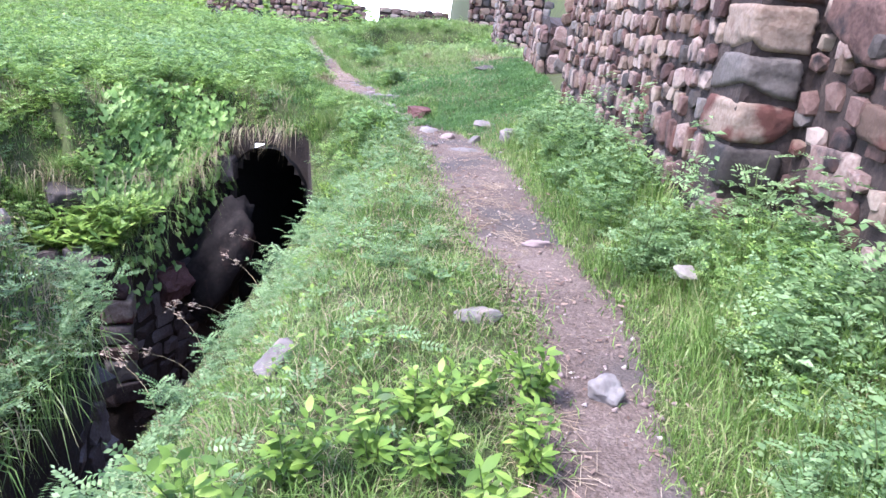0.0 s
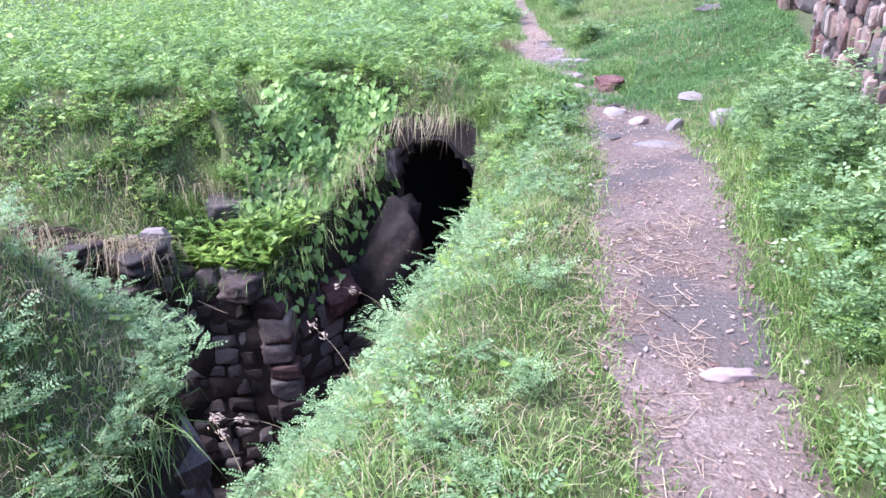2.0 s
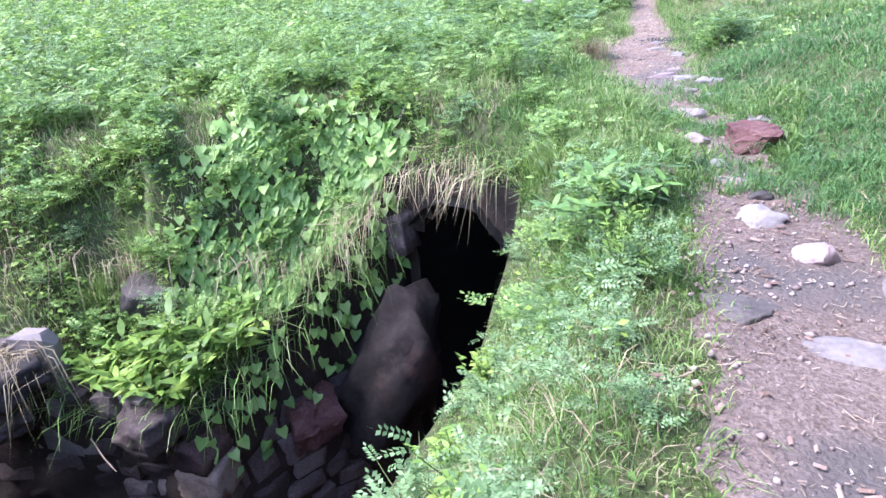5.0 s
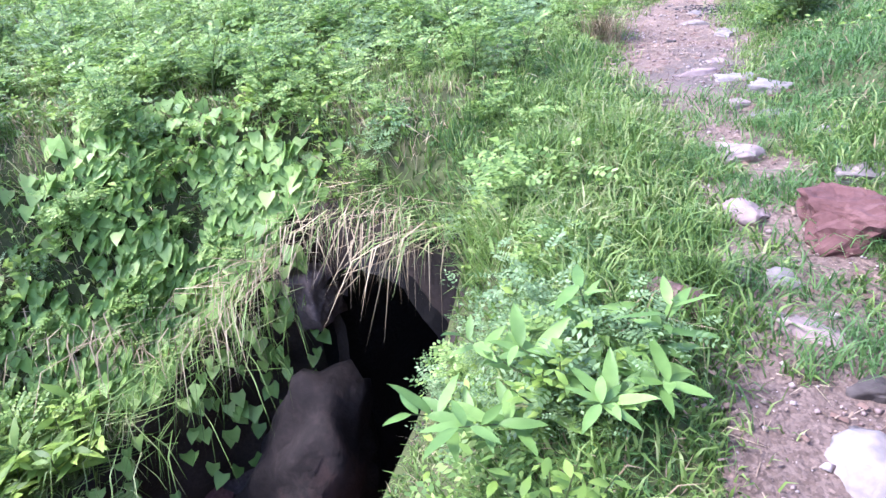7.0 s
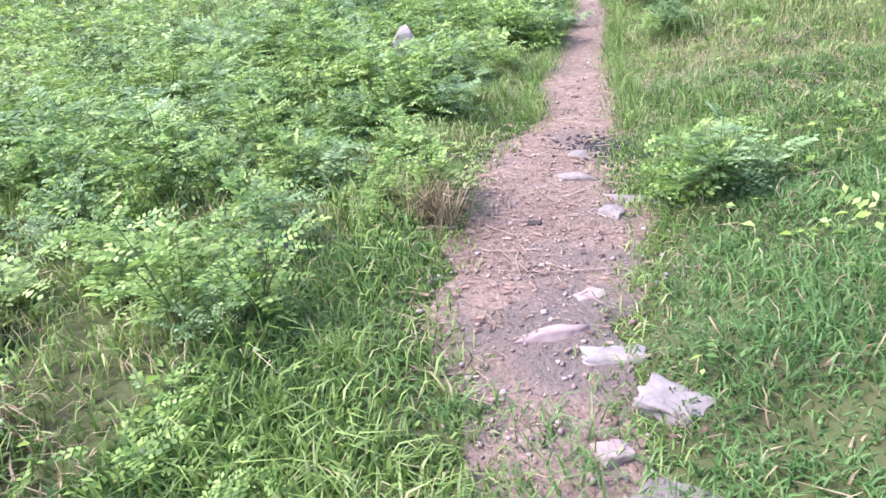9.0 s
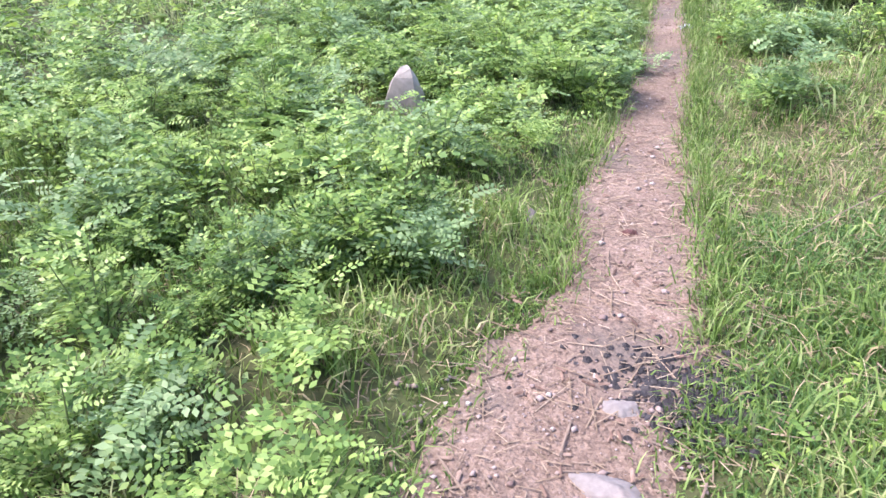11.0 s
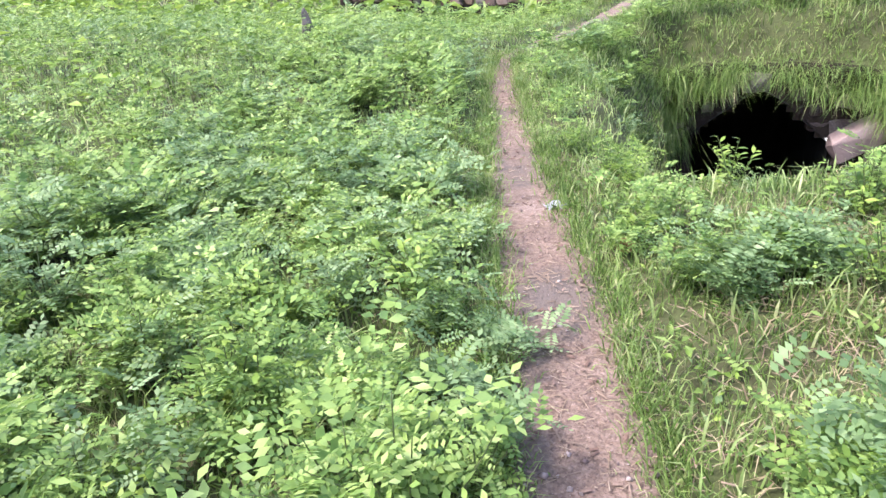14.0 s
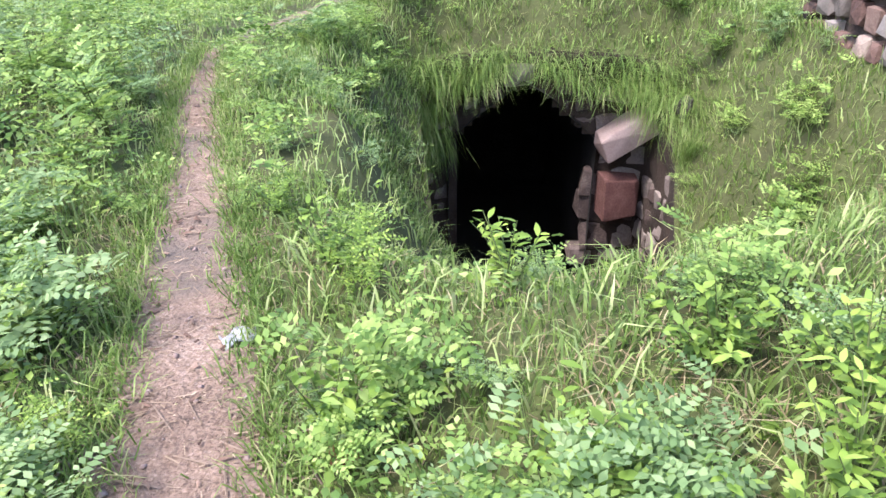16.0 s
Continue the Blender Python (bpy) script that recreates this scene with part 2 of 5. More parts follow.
# rim of each pit: x, y, how far the bank has fallen at the rim, and how wide that bank is
PIT_A = np.array([
    (-1.65, 0.5, 1.0, 1.2), (-1.55, 2.5, 1.0, 1.2), (-1.45, 5, 1.05, 1.25), (-1.4, 7, 1.05, 1.25), (-1.45, 8.6, .95, 1.0), (-1.65, 9.6, .75, .7),
    (-1.8, 10.2, .5, .35), (-3.05, 10.4, .5, .35), (-3.5, 9.8, 1.2, .9), (-3.75, 9.0, 1.6, 1.5), (-3.97, 8.2, 2.0, 1.9), (-4.8, 8.0, 2.0, 2.0),
    (-5.4, 7.75, 1.4, 1.9), (-6.0, 7.5, 1.1, 1.9), (-8, 6.9, 1.0, 1.8), (-8, 6.2, .9, 1.0), (-5.2, 6.35, 1.3, 1.0), (-4.2, 6.2, 1.5, 1.0),
    (-3.2, 5.6, 1.2, .8), (-2.65, 5.15, 1.05, 1.0), (-2.4, 4.2, 1.05, 1.0), (-2.35, 0.5, 1.05, 1.0)])
PIT_B = np.array([
    (-2.1, 23.5, 1.6, 1.2), (-1.0, 22.5, 2.7, 2.8), (0.25, 23.0, 2.5, 2.5), (0.8, 25.1, 1.4, 1.1), (0.8, 26.0, .6, .7), (0.12, 26.1, .55, .6), (-1.85, 26.25, .55, .6), (-2.3, 25.9, .6, .7)])
FLOOR_A, FLOOR_B = -5.4, -4.2


def rim_field(x, y, pit):
    """Signed distance to a pit's rim (negative inside), the nearest point on it, and its fall and width there."""
    x, y = np.asarray(x, float), np.asarray(y, float)
    best = np.full(x.shape, 1e9)
    near = np.zeros(x.shape + (2,))
    fall, wide = np.zeros(x.shape), np.ones(x.shape)
    inside = np.zeros(x.shape, bool)
    for a, b in zip(pit, np.roll(pit, -1, 0)):
        ex, ey = b[0] - a[0], b[1] - a[1]
        u = np.clip(((x - a[0]) * ex + (y - a[1]) * ey) / (ex * ex + ey * ey), 0, 1)
        px, py = a[0] + u * ex, a[1] + u * ey
        dd = np.hypot(x - px, y - py)
        hit = dd < best
        best = np.where(hit, dd, best)
        near[..., 0], near[..., 1] = np.where(hit, px, near[..., 0]), np.where(hit, py, near[..., 1])
        fall = np.where(hit, a[2] + u * (b[2] - a[2]), fall)
        wide = np.where(hit, a[3] + u * (b[3] - a[3]), wide)
        cross = ((a[1] > y) != (b[1] > y)) & (x < ex * (y - a[1]) / (ey if ey else 1e-9) + a[0])
        inside ^= cross
    return np.where(inside, -best, best), near, fall, wide


def height(x, y, bumps=True):
    x, y = np.asarray(x, float), np.asarray(y, float)
    d = x - path_x(y)
    z = np.interp(y, ZY, ZZ)
    z = z + np.clip(-x - 5, 0, 40) * 0.035
    right = np.interp(y, [0, 7, 9, 20, 24], [0.12, 0.14, 0.24, 0.16, 0.05])
    z = z + np.clip(d - 0.6, 0, 3.0) * right
    z = z + np.clip(d - 0.45, 0, 1.4) * np.interp(y, [0, 6.5, 9], [0.3, 0.3, 0.0])
    gap = np.clip((x + 0.13 * y) / 1.5, 0, 1) * np.clip((9 - x) / 3, 0, 1)
    z = z - np.clip(y - 34, 0, None) ** 1.25 * 0.1 * gap
    z = z + np.clip(y - 33.5, 0, 40) * 0.2 * (1 - gap)
    z = z + np.clip((y - 26) / 2.2, 0, 1) * 0.5 * np.clip((x + 4) / 2, 0, 1)
    z = z - np.clip(y - 26, 0, 4) * np.clip(-x - 4, 0, 2) * 0.05
    if bumps:
        off = np.clip((np.abs(d) - path_half(y)) / 0.3, 0, 1)
        z = z + off * (0.05 + 0.045 * wobble(x, y, 1, 0.7) + 0.018 * wobble(x, y, 2, 0.18)) + (1 - off) * 0.012 * wobble(x, y, 3, 0.25)
    for pit in (PIT_A, PIT_B):
        s, _, fall, wide = rim_field(x, y, pit)
        u = np.clip(s / wide, 0, 1)
        z = z - fall * (1 - u * u * (3 - 2 * u))
    return z


def spread(lo, a, b, hi, step):
    """Grid lines: even between a and b, ever wider towards lo and hi."""
    core = np.arange(a, b, step)
    out_hi, out_lo = [b], [a]
    s = step
    while out_hi[-1] < hi:
        s *= 1.22
        out_hi.append(out_hi[-1] + s)
    s = step
    while out_lo[-1] > lo:
        s *= 1.22
        out_lo.append(out_lo[-1] - s)
    return np.concatenate([out_lo[:0:-1], core, out_hi])


gx, gy = spread(-700, -9, 3.4, 700, 0.08), spread(-700, -0.5, 30, 700, 0.08)
X, Y = np.meshgrid(gx, gy, indexing="ij")
sa, near_a, _, _ = rim_field(X, Y, PIT_A)
sb, near_b, _, _ = rim_field(X, Y, PIT_B)
Xs, Ys = X.copy(), Y.copy()
for s, nr in ((sa, near_a), (sb, near_b)):
    edge = (s < 0) & (s > -0.13)
    Xs[edge], Ys[edge] = nr[edge][:, 0], nr[edge][:, 1]
Z = height(Xs, Ys)
idx = np.arange(X.size).reshape(X.shape)
quads = np.stack([idx[:-1, :-1], idx[1:, :-1], idx[1:, 1:], idx[:-1, 1:]], -1).reshape(-1, 4)
depth = np.minimum(sa, sb).ravel()
keep = (depth[quads] > -0.13).all(1) & (depth[quads].max(1) > 0)
ground = tagged(new("ground", mesh_np("ground", np.stack([Xs, Ys, Z], -1).reshape(-1, 3), [quads[keep]], SOIL, True)), "brown soil under grass and weeds, darkened and greened as their shade, falling into stone-lined pits", "ground", kind="structure")


def pit_wall(name, pit, floor, label, arch_edge, arch_top, arch_drop, depth_in, arch_pow=2.0):
    """The steep sides of a pit, from its rim to its floor, with an arched passage through one edge."""
    pts = []
    n = len(pit)
    for i in range(n):
        a, b = pit[i], pit[(i + 1) % n]
        k = max(2, int(math.hypot(b[0] - a[0], b[1] - a[1]) / 0.1))
        for j in range(k):
            u = j / k
            pts.append((a[0] + u * (b[0] - a[0]), a[1] + u * (b[1] - a[1]), i, u))
    px, py = np.array([p[0] for p in pts]), np.array([p[1] for p in pts])
    cx, cy = px.mean(), py.mean()
    top = height(px, py) - 0.004
    rows = 34
    verts = np.zeros((len(pts), rows, 3))
    tang = np.arctan2(np.roll(py, -1) - np.roll(py, 1), np.roll(px, -1) - np.roll(px, 1))
    way = np.where(rim_field(px + 0.05 * np.sin(tang), py - 0.05 * np.cos(tang), pit)[0] > 0, 1, -1) * 0.16
    ox, oy = px + way * np.sin(tang), py - way * np.cos(tang)
    verts[:, 0] = np.stack([ox, oy, np.minimum(height(ox, oy), top + 0.3) - 0.05], -1)
    for r in range(1, rows):
        v = (r - 1) / (rows - 2)
        zz = top + (floor - top) * v
        push = 0.07 * wobble(px * 1.0 + py, zz, 5, 0.3) * min(1, 6 * v)
        verts[:, r] = np.stack([px + np.sin(tang) * push, py - np.cos(tang) * push, zz], -1)
    lim = np.full(len(pts), 1e9)
    for i, p in enumerate(pts):
        if p[2] == arch_edge:
            lim[i] = arch_top - arch_drop * abs(2 * p[3] - 1) ** arch_pow
    quads = []
    m = len(pts)
    for i in range(m):
        j = (i + 1) % m
        for r in range(rows - 1):
            cut = max(lim[i], lim[j]) < 1e8 and pts[i][2] == arch_edge and (verts[i, r, 2] + verts[i, r + 1, 2]) / 2 < min(lim[i], lim[j])
            if not cut:
                quads.append((i * rows + r, i * rows + r + 1, j * rows + r + 1, j * rows + r))
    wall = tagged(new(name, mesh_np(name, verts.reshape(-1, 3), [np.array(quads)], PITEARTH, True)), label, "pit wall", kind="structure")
    fl = np.arange(-1, 1.01, 0.1)
    fx, fy = np.meshgrid(np.linspace(px.min(), px.max(), 40), np.linspace(py.min(), py.max(), 60), indexing="ij")
    fz = floor + 0.12 * wobble(fx, fy, 7, 0.4)
    fi = np.arange(fx.size).reshape(fx.shape)
    fq = np.stack([fi[:-1, :-1], fi[1:, :-1], fi[1:, 1:], fi[:-1, 1:]], -1).reshape(-1, 4)
    ins = rim_field(fx, fy, pit)[0].ravel()
    fq = fq[(ins[fq] < 0.3).any(1)]
    tagged(new(name + "_floor", mesh_np("pit_floor", np.stack([fx, fy, fz], -1).reshape(-1, 3), [fq], PITEARTH, True)), "dark earth floor of the pit, its shade in the colour", "pit floor", kind="structure")
    # passage, its lining near-black in place of deep shade
    a, b = pit[arch_edge], pit[(arch_edge + 1) % n]
    a, b = Vector((a[0], a[1], 0)), Vector((b[0], b[1], 0))
    across = (b - a).normalized()
    inward = Vector((across.y, -across.x, 0))
    if inward.y < 0:
        inward = -inward
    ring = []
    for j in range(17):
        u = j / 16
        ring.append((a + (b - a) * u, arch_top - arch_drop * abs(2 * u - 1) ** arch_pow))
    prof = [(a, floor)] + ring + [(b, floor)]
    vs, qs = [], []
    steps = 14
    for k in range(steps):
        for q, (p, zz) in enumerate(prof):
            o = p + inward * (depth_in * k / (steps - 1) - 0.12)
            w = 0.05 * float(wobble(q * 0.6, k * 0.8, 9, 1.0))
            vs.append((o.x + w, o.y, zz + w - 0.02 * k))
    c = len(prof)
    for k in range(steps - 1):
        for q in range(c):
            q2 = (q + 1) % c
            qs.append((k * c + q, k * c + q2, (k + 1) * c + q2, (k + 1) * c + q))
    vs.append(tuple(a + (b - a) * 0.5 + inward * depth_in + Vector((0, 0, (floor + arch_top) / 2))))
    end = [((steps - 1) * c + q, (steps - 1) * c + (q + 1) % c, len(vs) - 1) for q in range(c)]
    tagged(new(name + "_passage", mesh_np("passage", vs, [np.array(qs), np.array(end)], TUNNEL)), "arched underground stone passage, its darkness put into the colour", "passage", kind="structure")
    return wall


pit_wall_1 = pit_wall("pit_wall_1", PIT_A, FLOOR_A, "dark earth and rubble sides of a deep pit, its shade in the colour", 6, -0.9, 0.5, 5)
pit_wall_2 = pit_wall("pit_wall_2", PIT_B, FLOOR_B, "dark earth sides of a second pit, its shade in the colour", 5, -0.74, 0.8, 6, 1.0)

# trodden path, laid just over the ground
pv, pq = [], []
prow = np.concatenate([np.arange(-3, 30.3, 0.07)])
cols = 13
for y0 in prow:
    c0, h0 = float(path_x(y0)), float(path_half(y0))
    slope = (float(path_x(y0 + 0.2)) - float(path_x(y0 - 0.2))) / 0.4
    nl = math.hypot(1, slope)
    for j in range(cols):
        u = 2 * j / (cols - 1) - 1
        w = h0 * (1.0 + 0.22 * float(wobble(0.0 if u < 0 else 9.0, y0, 4, 0.22))) + 0.04
        pv.append((c0 + u * w / nl, y0 - u * w * slope / nl, 1 - abs(u)))
pv = np.array(pv)
rim = pv[:, 2]
pv[:, 2] = height(pv[:, 0], pv[:, 1]) + np.where(rim < 0.01, -0.03, 0.012)
pi = np.arange(len(pv)).reshape(-1, cols)
pq = np.stack([pi[:-1, :-1], pi[:-1, 1:], pi[1:, 1:], pi[1:, :-1]], -1).reshape(-1, 4)
tagged(new("path", mesh_np("path", pv, [pq], DIRT, True)), "narrow trodden reddish dirt footpath with gravel", "footpath", kind="structure")

# glowing backdrop ring, added as pale sky and hazy distance below the hilltop
bm = bmesh.new()
ring_lo = [bm.verts.new((600 * math.cos(a), 600 * math.sin(a), -160)) for a in np.linspace(0, 2 * math.pi, 64, endpoint=False)]
ring_hi = [bm.verts.new((600 * math.cos(a), 600 * math.sin(a), 6)) for a in np.linspace(0, 2 * math.pi, 64, endpoint=False)]
for i in range(64):
    bm.faces.new((ring_lo[i], ring_lo[(i + 1) % 64], ring_hi[(i + 1) % 64], ring_hi[i]))
HAZE = bpy.data.materials.new("glowing_backdrop_haze")
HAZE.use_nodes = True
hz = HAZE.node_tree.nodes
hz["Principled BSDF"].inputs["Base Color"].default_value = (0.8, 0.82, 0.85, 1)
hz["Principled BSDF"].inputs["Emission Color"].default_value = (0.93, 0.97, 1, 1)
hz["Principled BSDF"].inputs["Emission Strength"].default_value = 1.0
tagged(new("backdrop", from_bm("backdrop", bm, HAZE)), "glowing backdrop ring, added as pale overcast sky and haze in the far distance", "haze", kind="structure")

# ---- stones ----


def stone_mesh(name, mat, seed, square=0.5, count=18):
    """A broken block about 1 m each way: the hull of points on a squared ball."""
    r = random.Random(seed)
    bm = bmesh.new()
    for _ in range(count):
        v = Vector((r.gauss(0, 1), r.gauss(0, 1), r.gauss(0, 1))).normalized()
        k = max(abs(v.x), abs(v.y), abs(v.z))
        bm.verts.new(v * (1 - square) * 0.55 + v / k * square * 0.5)
    for sx in (-1, 1):
        for sy in (-1, 1):
            for sz in (-1, 1):
                f = 0.34 + 0.14 * square + r.uniform(-0.09, 0.05)
                bm.verts.new((sx * f, sy * f * r.uniform(0.85, 1.1), sz * f * r.uniform(0.85, 1.1)))
    out = bmesh.ops.convex_hull(bm, input=bm.verts)
    bmesh.ops.delete(bm, geom=[v for v in bm.verts if not v.link_faces], context="VERTS")
    bmesh.ops.recalc_face_normals(bm, faces=bm.faces)
    bmesh.ops.bevel(bm, geom=list(bm.edges), offset=0.02, segments=1, affect="EDGES") if count < 13 else None
    return from_bm(name, bm, mat)


def boulder_mesh(name, mat, seed, rough=0.25, flat=1.0, square=False):
    """A weathered rock about 1 m each way, finely lumped, with a few broken planes."""
    bm = bmesh.new()
    bmesh.ops.create_icosphere(bm, subdivisions=4, radius=0.5)
    r = random.Random(seed)
    cuts = [(Vector((r.gauss(0, 1), r.gauss(0, 1), r.gauss(0, 1))).normalized(), r.uniform(0.22, 0.4)) for _ in range(12)]
    off = Vector((seed * 3.1, seed * 1.7, 0))
    for v in bm.verts:
        if square:
            v.co = v.co / max(abs(v.co.x), abs(v.co.y), abs(v.co.z)) * 0.5 * 0.92 + v.co * 0.08
        for nrm, dist in cuts[:4] if square else cuts:
            dist = dist * 1.85 if square else dist
            over = v.co.dot(nrm) - dist
            if over > 0:
                v.co -= nrm * over * 0.9
        v.co *= 1 + rough * 0.5 * noise.noise(v.co * 3 + off) + rough * 0.25 * noise.noise(v.co * 9 + off) + rough * 0.2 * noise.noise(v.co * 24 + off)
        v.co.z *= flat
    return from_bm(name, bm, mat, mat is not RUSTROCK)


def trs(x, y, z, sx, sy, sz, rx=0, ry=0, rz=0):
    return pose(x, y, z, rx, ry, rz) @ Matrix.Diagonal((sx, sy, sz, 1))


def rock(x, y, size, mat, seed, label, rz=0, sink=0.3, tilt=(0, 0), rough=0.25, name="rock", group=""):
    """A loose stone bedded in the ground, size = (length, width, height)."""
    me = boulder_mesh(name, mat, seed, rough, 1.0, size[2] < 0.115 and seed % 2 == 0)
    if seed == 137:
        me = stone_mesh(name, mat, 139, 0.25, 16)
        for v in me.vertices:
            v.co.x, v.co.y = v.co.x * (0.85 - 0.85 * v.co.z) + 0.12 * v.co.z, v.co.y * (0.85 - 0.7 * v.co.z)
    if size[2] < 0.115 and seed % 2 == 0:
        size = (size[0] * 0.58, size[1] * 0.58, size[2] * 0.7)
    z = float(height(x, y)) + size[2] * (0.5 - sink)
    ob = part(name, me, m=trs(x, y, z, *size, tilt[0], tilt[1], rz))
    return tagged(ob, label, "rock", group or "stones along the path")


# ---- rubble walls ----
WALLSTONES = [stone_mesh("stone", mt, 40 + i, 0.35, 20) for i, mt in enumerate([REDSTONE, REDSTONE, REDSTONE, BUFFSTONE, REDSTONE, GREYSTONE, REDSTONE, BUFFSTONE])]


def wall_core(name, label, corners, z0, z1, batter=0.0):
    """The mortared core of a rubble wall over a four-cornered plan, its top and faces uneven."""
    bm = bmesh.new()
    n = 10
    loops = []
    cx = sum(c[0] for c in corners) / 4
    cy = sum(c[1] for c in corners) / 4
    levels = 16
    outline = []
    for i in range(4):
        a, b = corners[i], corners[(i + 1) % 4]
        for j in range(n):
            u = j / n
            outline.append((a[0] + (b[0] - a[0]) * u, a[1] + (b[1] - a[1]) * u))
    for k in range(levels):
        v = k / (levels - 1)
        lp = []
        for q, (x, y) in enumerate(outline):
            s = 1 - batter * v
            w = 0.02 * float(wobble(x * 3 + q, v * 9, 3, 0.7))
            top = z1 + (0.12 * float(wobble(x, y, 6, 0.4)) if k == levels - 1 else 0)
            lp.append(bm.verts.new((cx + (x - cx) * s + w, cy + (y - cy) * s + w, z0 + (top - z0) * v)))
        loops.append(lp)
    m = len(outline)
    for k in range(levels - 1):
        for q in range(m):
            bm.faces.new((loops[k][q], loops[k][(q + 1) % m], loops[k + 1][(q + 1) % m], loops[k + 1][q]))
    bm.faces.new(loops[-1])
    bmesh.ops.recalc_face_normals(bm, faces=bm.faces)
    return tagged(new(name, from_bm("wall_core", bm, MORTAR)), label, "stone wall", kind="structure")


def lay_stones(owner, a, b, z0, z1, w_range, h_range, seed, proud=0.03, thick=0.16, name="stone", meshes=None, limit=400, skip=None, lean=9, gap=0.0, fill=1.04, turn=7):
    """Courses of stones along the face from a to b, whose outside lies to the left of that way."""
    r = random.Random(seed)
    ax, ay = a
    dx, dy = b[0] - ax, b[1] - ay
    length = math.hypot(dx, dy)
    ux, uy = dx / length, dy / length
    nx, ny = -uy, ux
    z, made = z0, 0
    while z < z1:
        h = r.uniform(*h_range)
        s = r.uniform(0, 0.05)
        while s < length and made < limit:
            w = r.uniform(*w_range)
            hh = h * r.uniform(0.78, 1.12)
            zc = z + h / 2 + r.uniform(-0.02, 0.02)
            if not (skip and skip(s + w / 2, zc)):
                me = r.choice(meshes or WALLSTONES)
                o = proud - thick / 2 + r.uniform(-0.02, 0.025)
                zc += r.uniform(-0.04, 0.04)
                cx, cy = ax + ux * (s + w / 2) + nx * o, ay + uy * (s + w / 2) + ny * o
                flip = r.choice((0, 180))
                part(name, me, owner, m=trs(cx, cy, zc, w * fill, thick, hh * fill, r.uniform(-turn, turn), r.uniform(-lean, lean) + flip, math.degrees(math.atan2(uy, ux)) + r.uniform(-turn, turn)))
                made += 1
            s += w * 1.0 + r.uniform(0.005, 0.03) + r.uniform(0, gap)
        z += h * 1.0
    return made


wall_1 = wall_core("wall_1", "tall old rubble wall of upright reddish stones beside the path", [(1.84, 4.15), (3.0, 4.15), (3.0, 9.75), (1.84, 9.75)], -0.3, 3.3)
wall_2 = wall_core("wall_2", "tall rubble wall set back, with large weathered blocks", [(2.24, 1.0), (3.4, 1.0), (3.4, 4.2), (2.24, 4.2)], -0.3, 3.3)
wall_3 = wall_core("wall_3", "broken low rubble wall overgrown with weeds", [(1.9, 12.0), (2.9, 12.0), (3.2, 17.0), (2.3, 17.0)], -0.2, 1.25)
wall_4 = wall_core("wall_4", "far rubble wall of pale and red stones", [(2.05, 22.3), (3.2, 22.0), (3.2, 24.9), (2.05, 24.9)], -0.4, 2.2)
wall_5 = wall_core("wall_5", "end of a far ruined stone wall", [(1.35, 28.6), (2.3, 28.6), (2.3, 30.2), (1.35, 30.2)], -0.4, 2.6)
wall_6 = wall_core("wall_6", "low ruined wall against the sky", [(-2.5, 30.0), (0.3, 30.6), (0.3, 31.1), (-2.5, 30.5)], -0.3, 0.9)
wall_7 = wall_core("wall_7", "low dry-stone terrace wall on the slope", [(-7.6, 32.4), (-5.0, 31.8), (-5.0, 32.4), (-7.6, 33.0)], -0.8, 0.95)
wall_8 = wall_core("wall_8", "low dry-stone terrace wall on the slope", [(-10.6, 33.0), (-8.1, 32.4), (-8.1, 33.0), (-10.6, 33.6)], -0.7, 1.2)
wall_9 = wall_core("wall_9", "heap of a fallen stone wall", [(-4.7, 31.8), (-3.3, 31.8), (-3.3, 32.4), (-4.7, 32.4)], -0.6, 0.9)


def big_block(owner, x, y, z, size, mat, seed, rz=0, tilt=0):
    bk = boulder_mesh("block", mat, seed, 0.09, 1.0, True)
    part("block", bk, owner, m=trs(x, y, z, size[0] * 1.04, size[1] * 1.04, size[2] * 1.04, tilt, 0, rz))


# large corner blocks of the near wall
for k, (z, h, w, mt) in enumerate([(0.16, 0.24, 0.36, REDSTONE), (0.43, 0.25, 0.3, GREYSTONE), (0.71, 0.24, 0.52, BUFFSTONE), (0.98, 0.24, 0.5, GREYSTONE), (1.25, 0.25, 0.44, BUFFSTONE), (1.53, 0.25, 0.5, REDSTONE), (1.81, 0.25, 0.4, BUFFSTONE), (2.1, 0.3, 0.5, REDSTONE), (2.44, 0.3, 0.45, BUFFSTONE), (2.78, 0.3, 0.5, REDSTONE)]):
    big_block(wall_1, 2.0, 4.12 + w / 2, z + h / 2, (0.36, w, h), mt, 300 + k, rz=random.Random(k).uniform(-4, 4))
# larger blocks of the wall set back
for k, (y, z, w, h, mt) in enumerate([(3.72, 1.4, 0.62, 0.32, REDSTONE), (3.3, 0.96, 0.42, 0.17, BUFFSTONE), (3.66, 0.66, 0.34, 0.26, REDSTONE), (2.9, 1.35, 0.5, 0.26, REDSTONE), (2.75, 0.75, 0.5, 0.3, BUFFSTONE), (3.5, 1.9, 0.5, 0.3, BUFFSTONE)]):
    big_block(wall_2, 2.32, y, z, (0.3, w, h), mt, 320 + k, rz=random.Random(k).uniform(-4, 4), tilt=random.Random(k + 5).uniform(-9, 9))
lay_stones(wall_1, (1.84, 9.75), (1.84, 4.62), 0.22, 1.75, (0.06, 0.17), (0.15, 0.3), 5, proud=0.02, thick=0.08, limit=300, lean=13, gap=0.015, fill=0.88, turn=3)
lay_stones(wall_1, (3.0, 9.75), (1.84, 9.75), 0.0, 2.1, (0.15, 0.3), (0.18, 0.28), 6, limit=40)
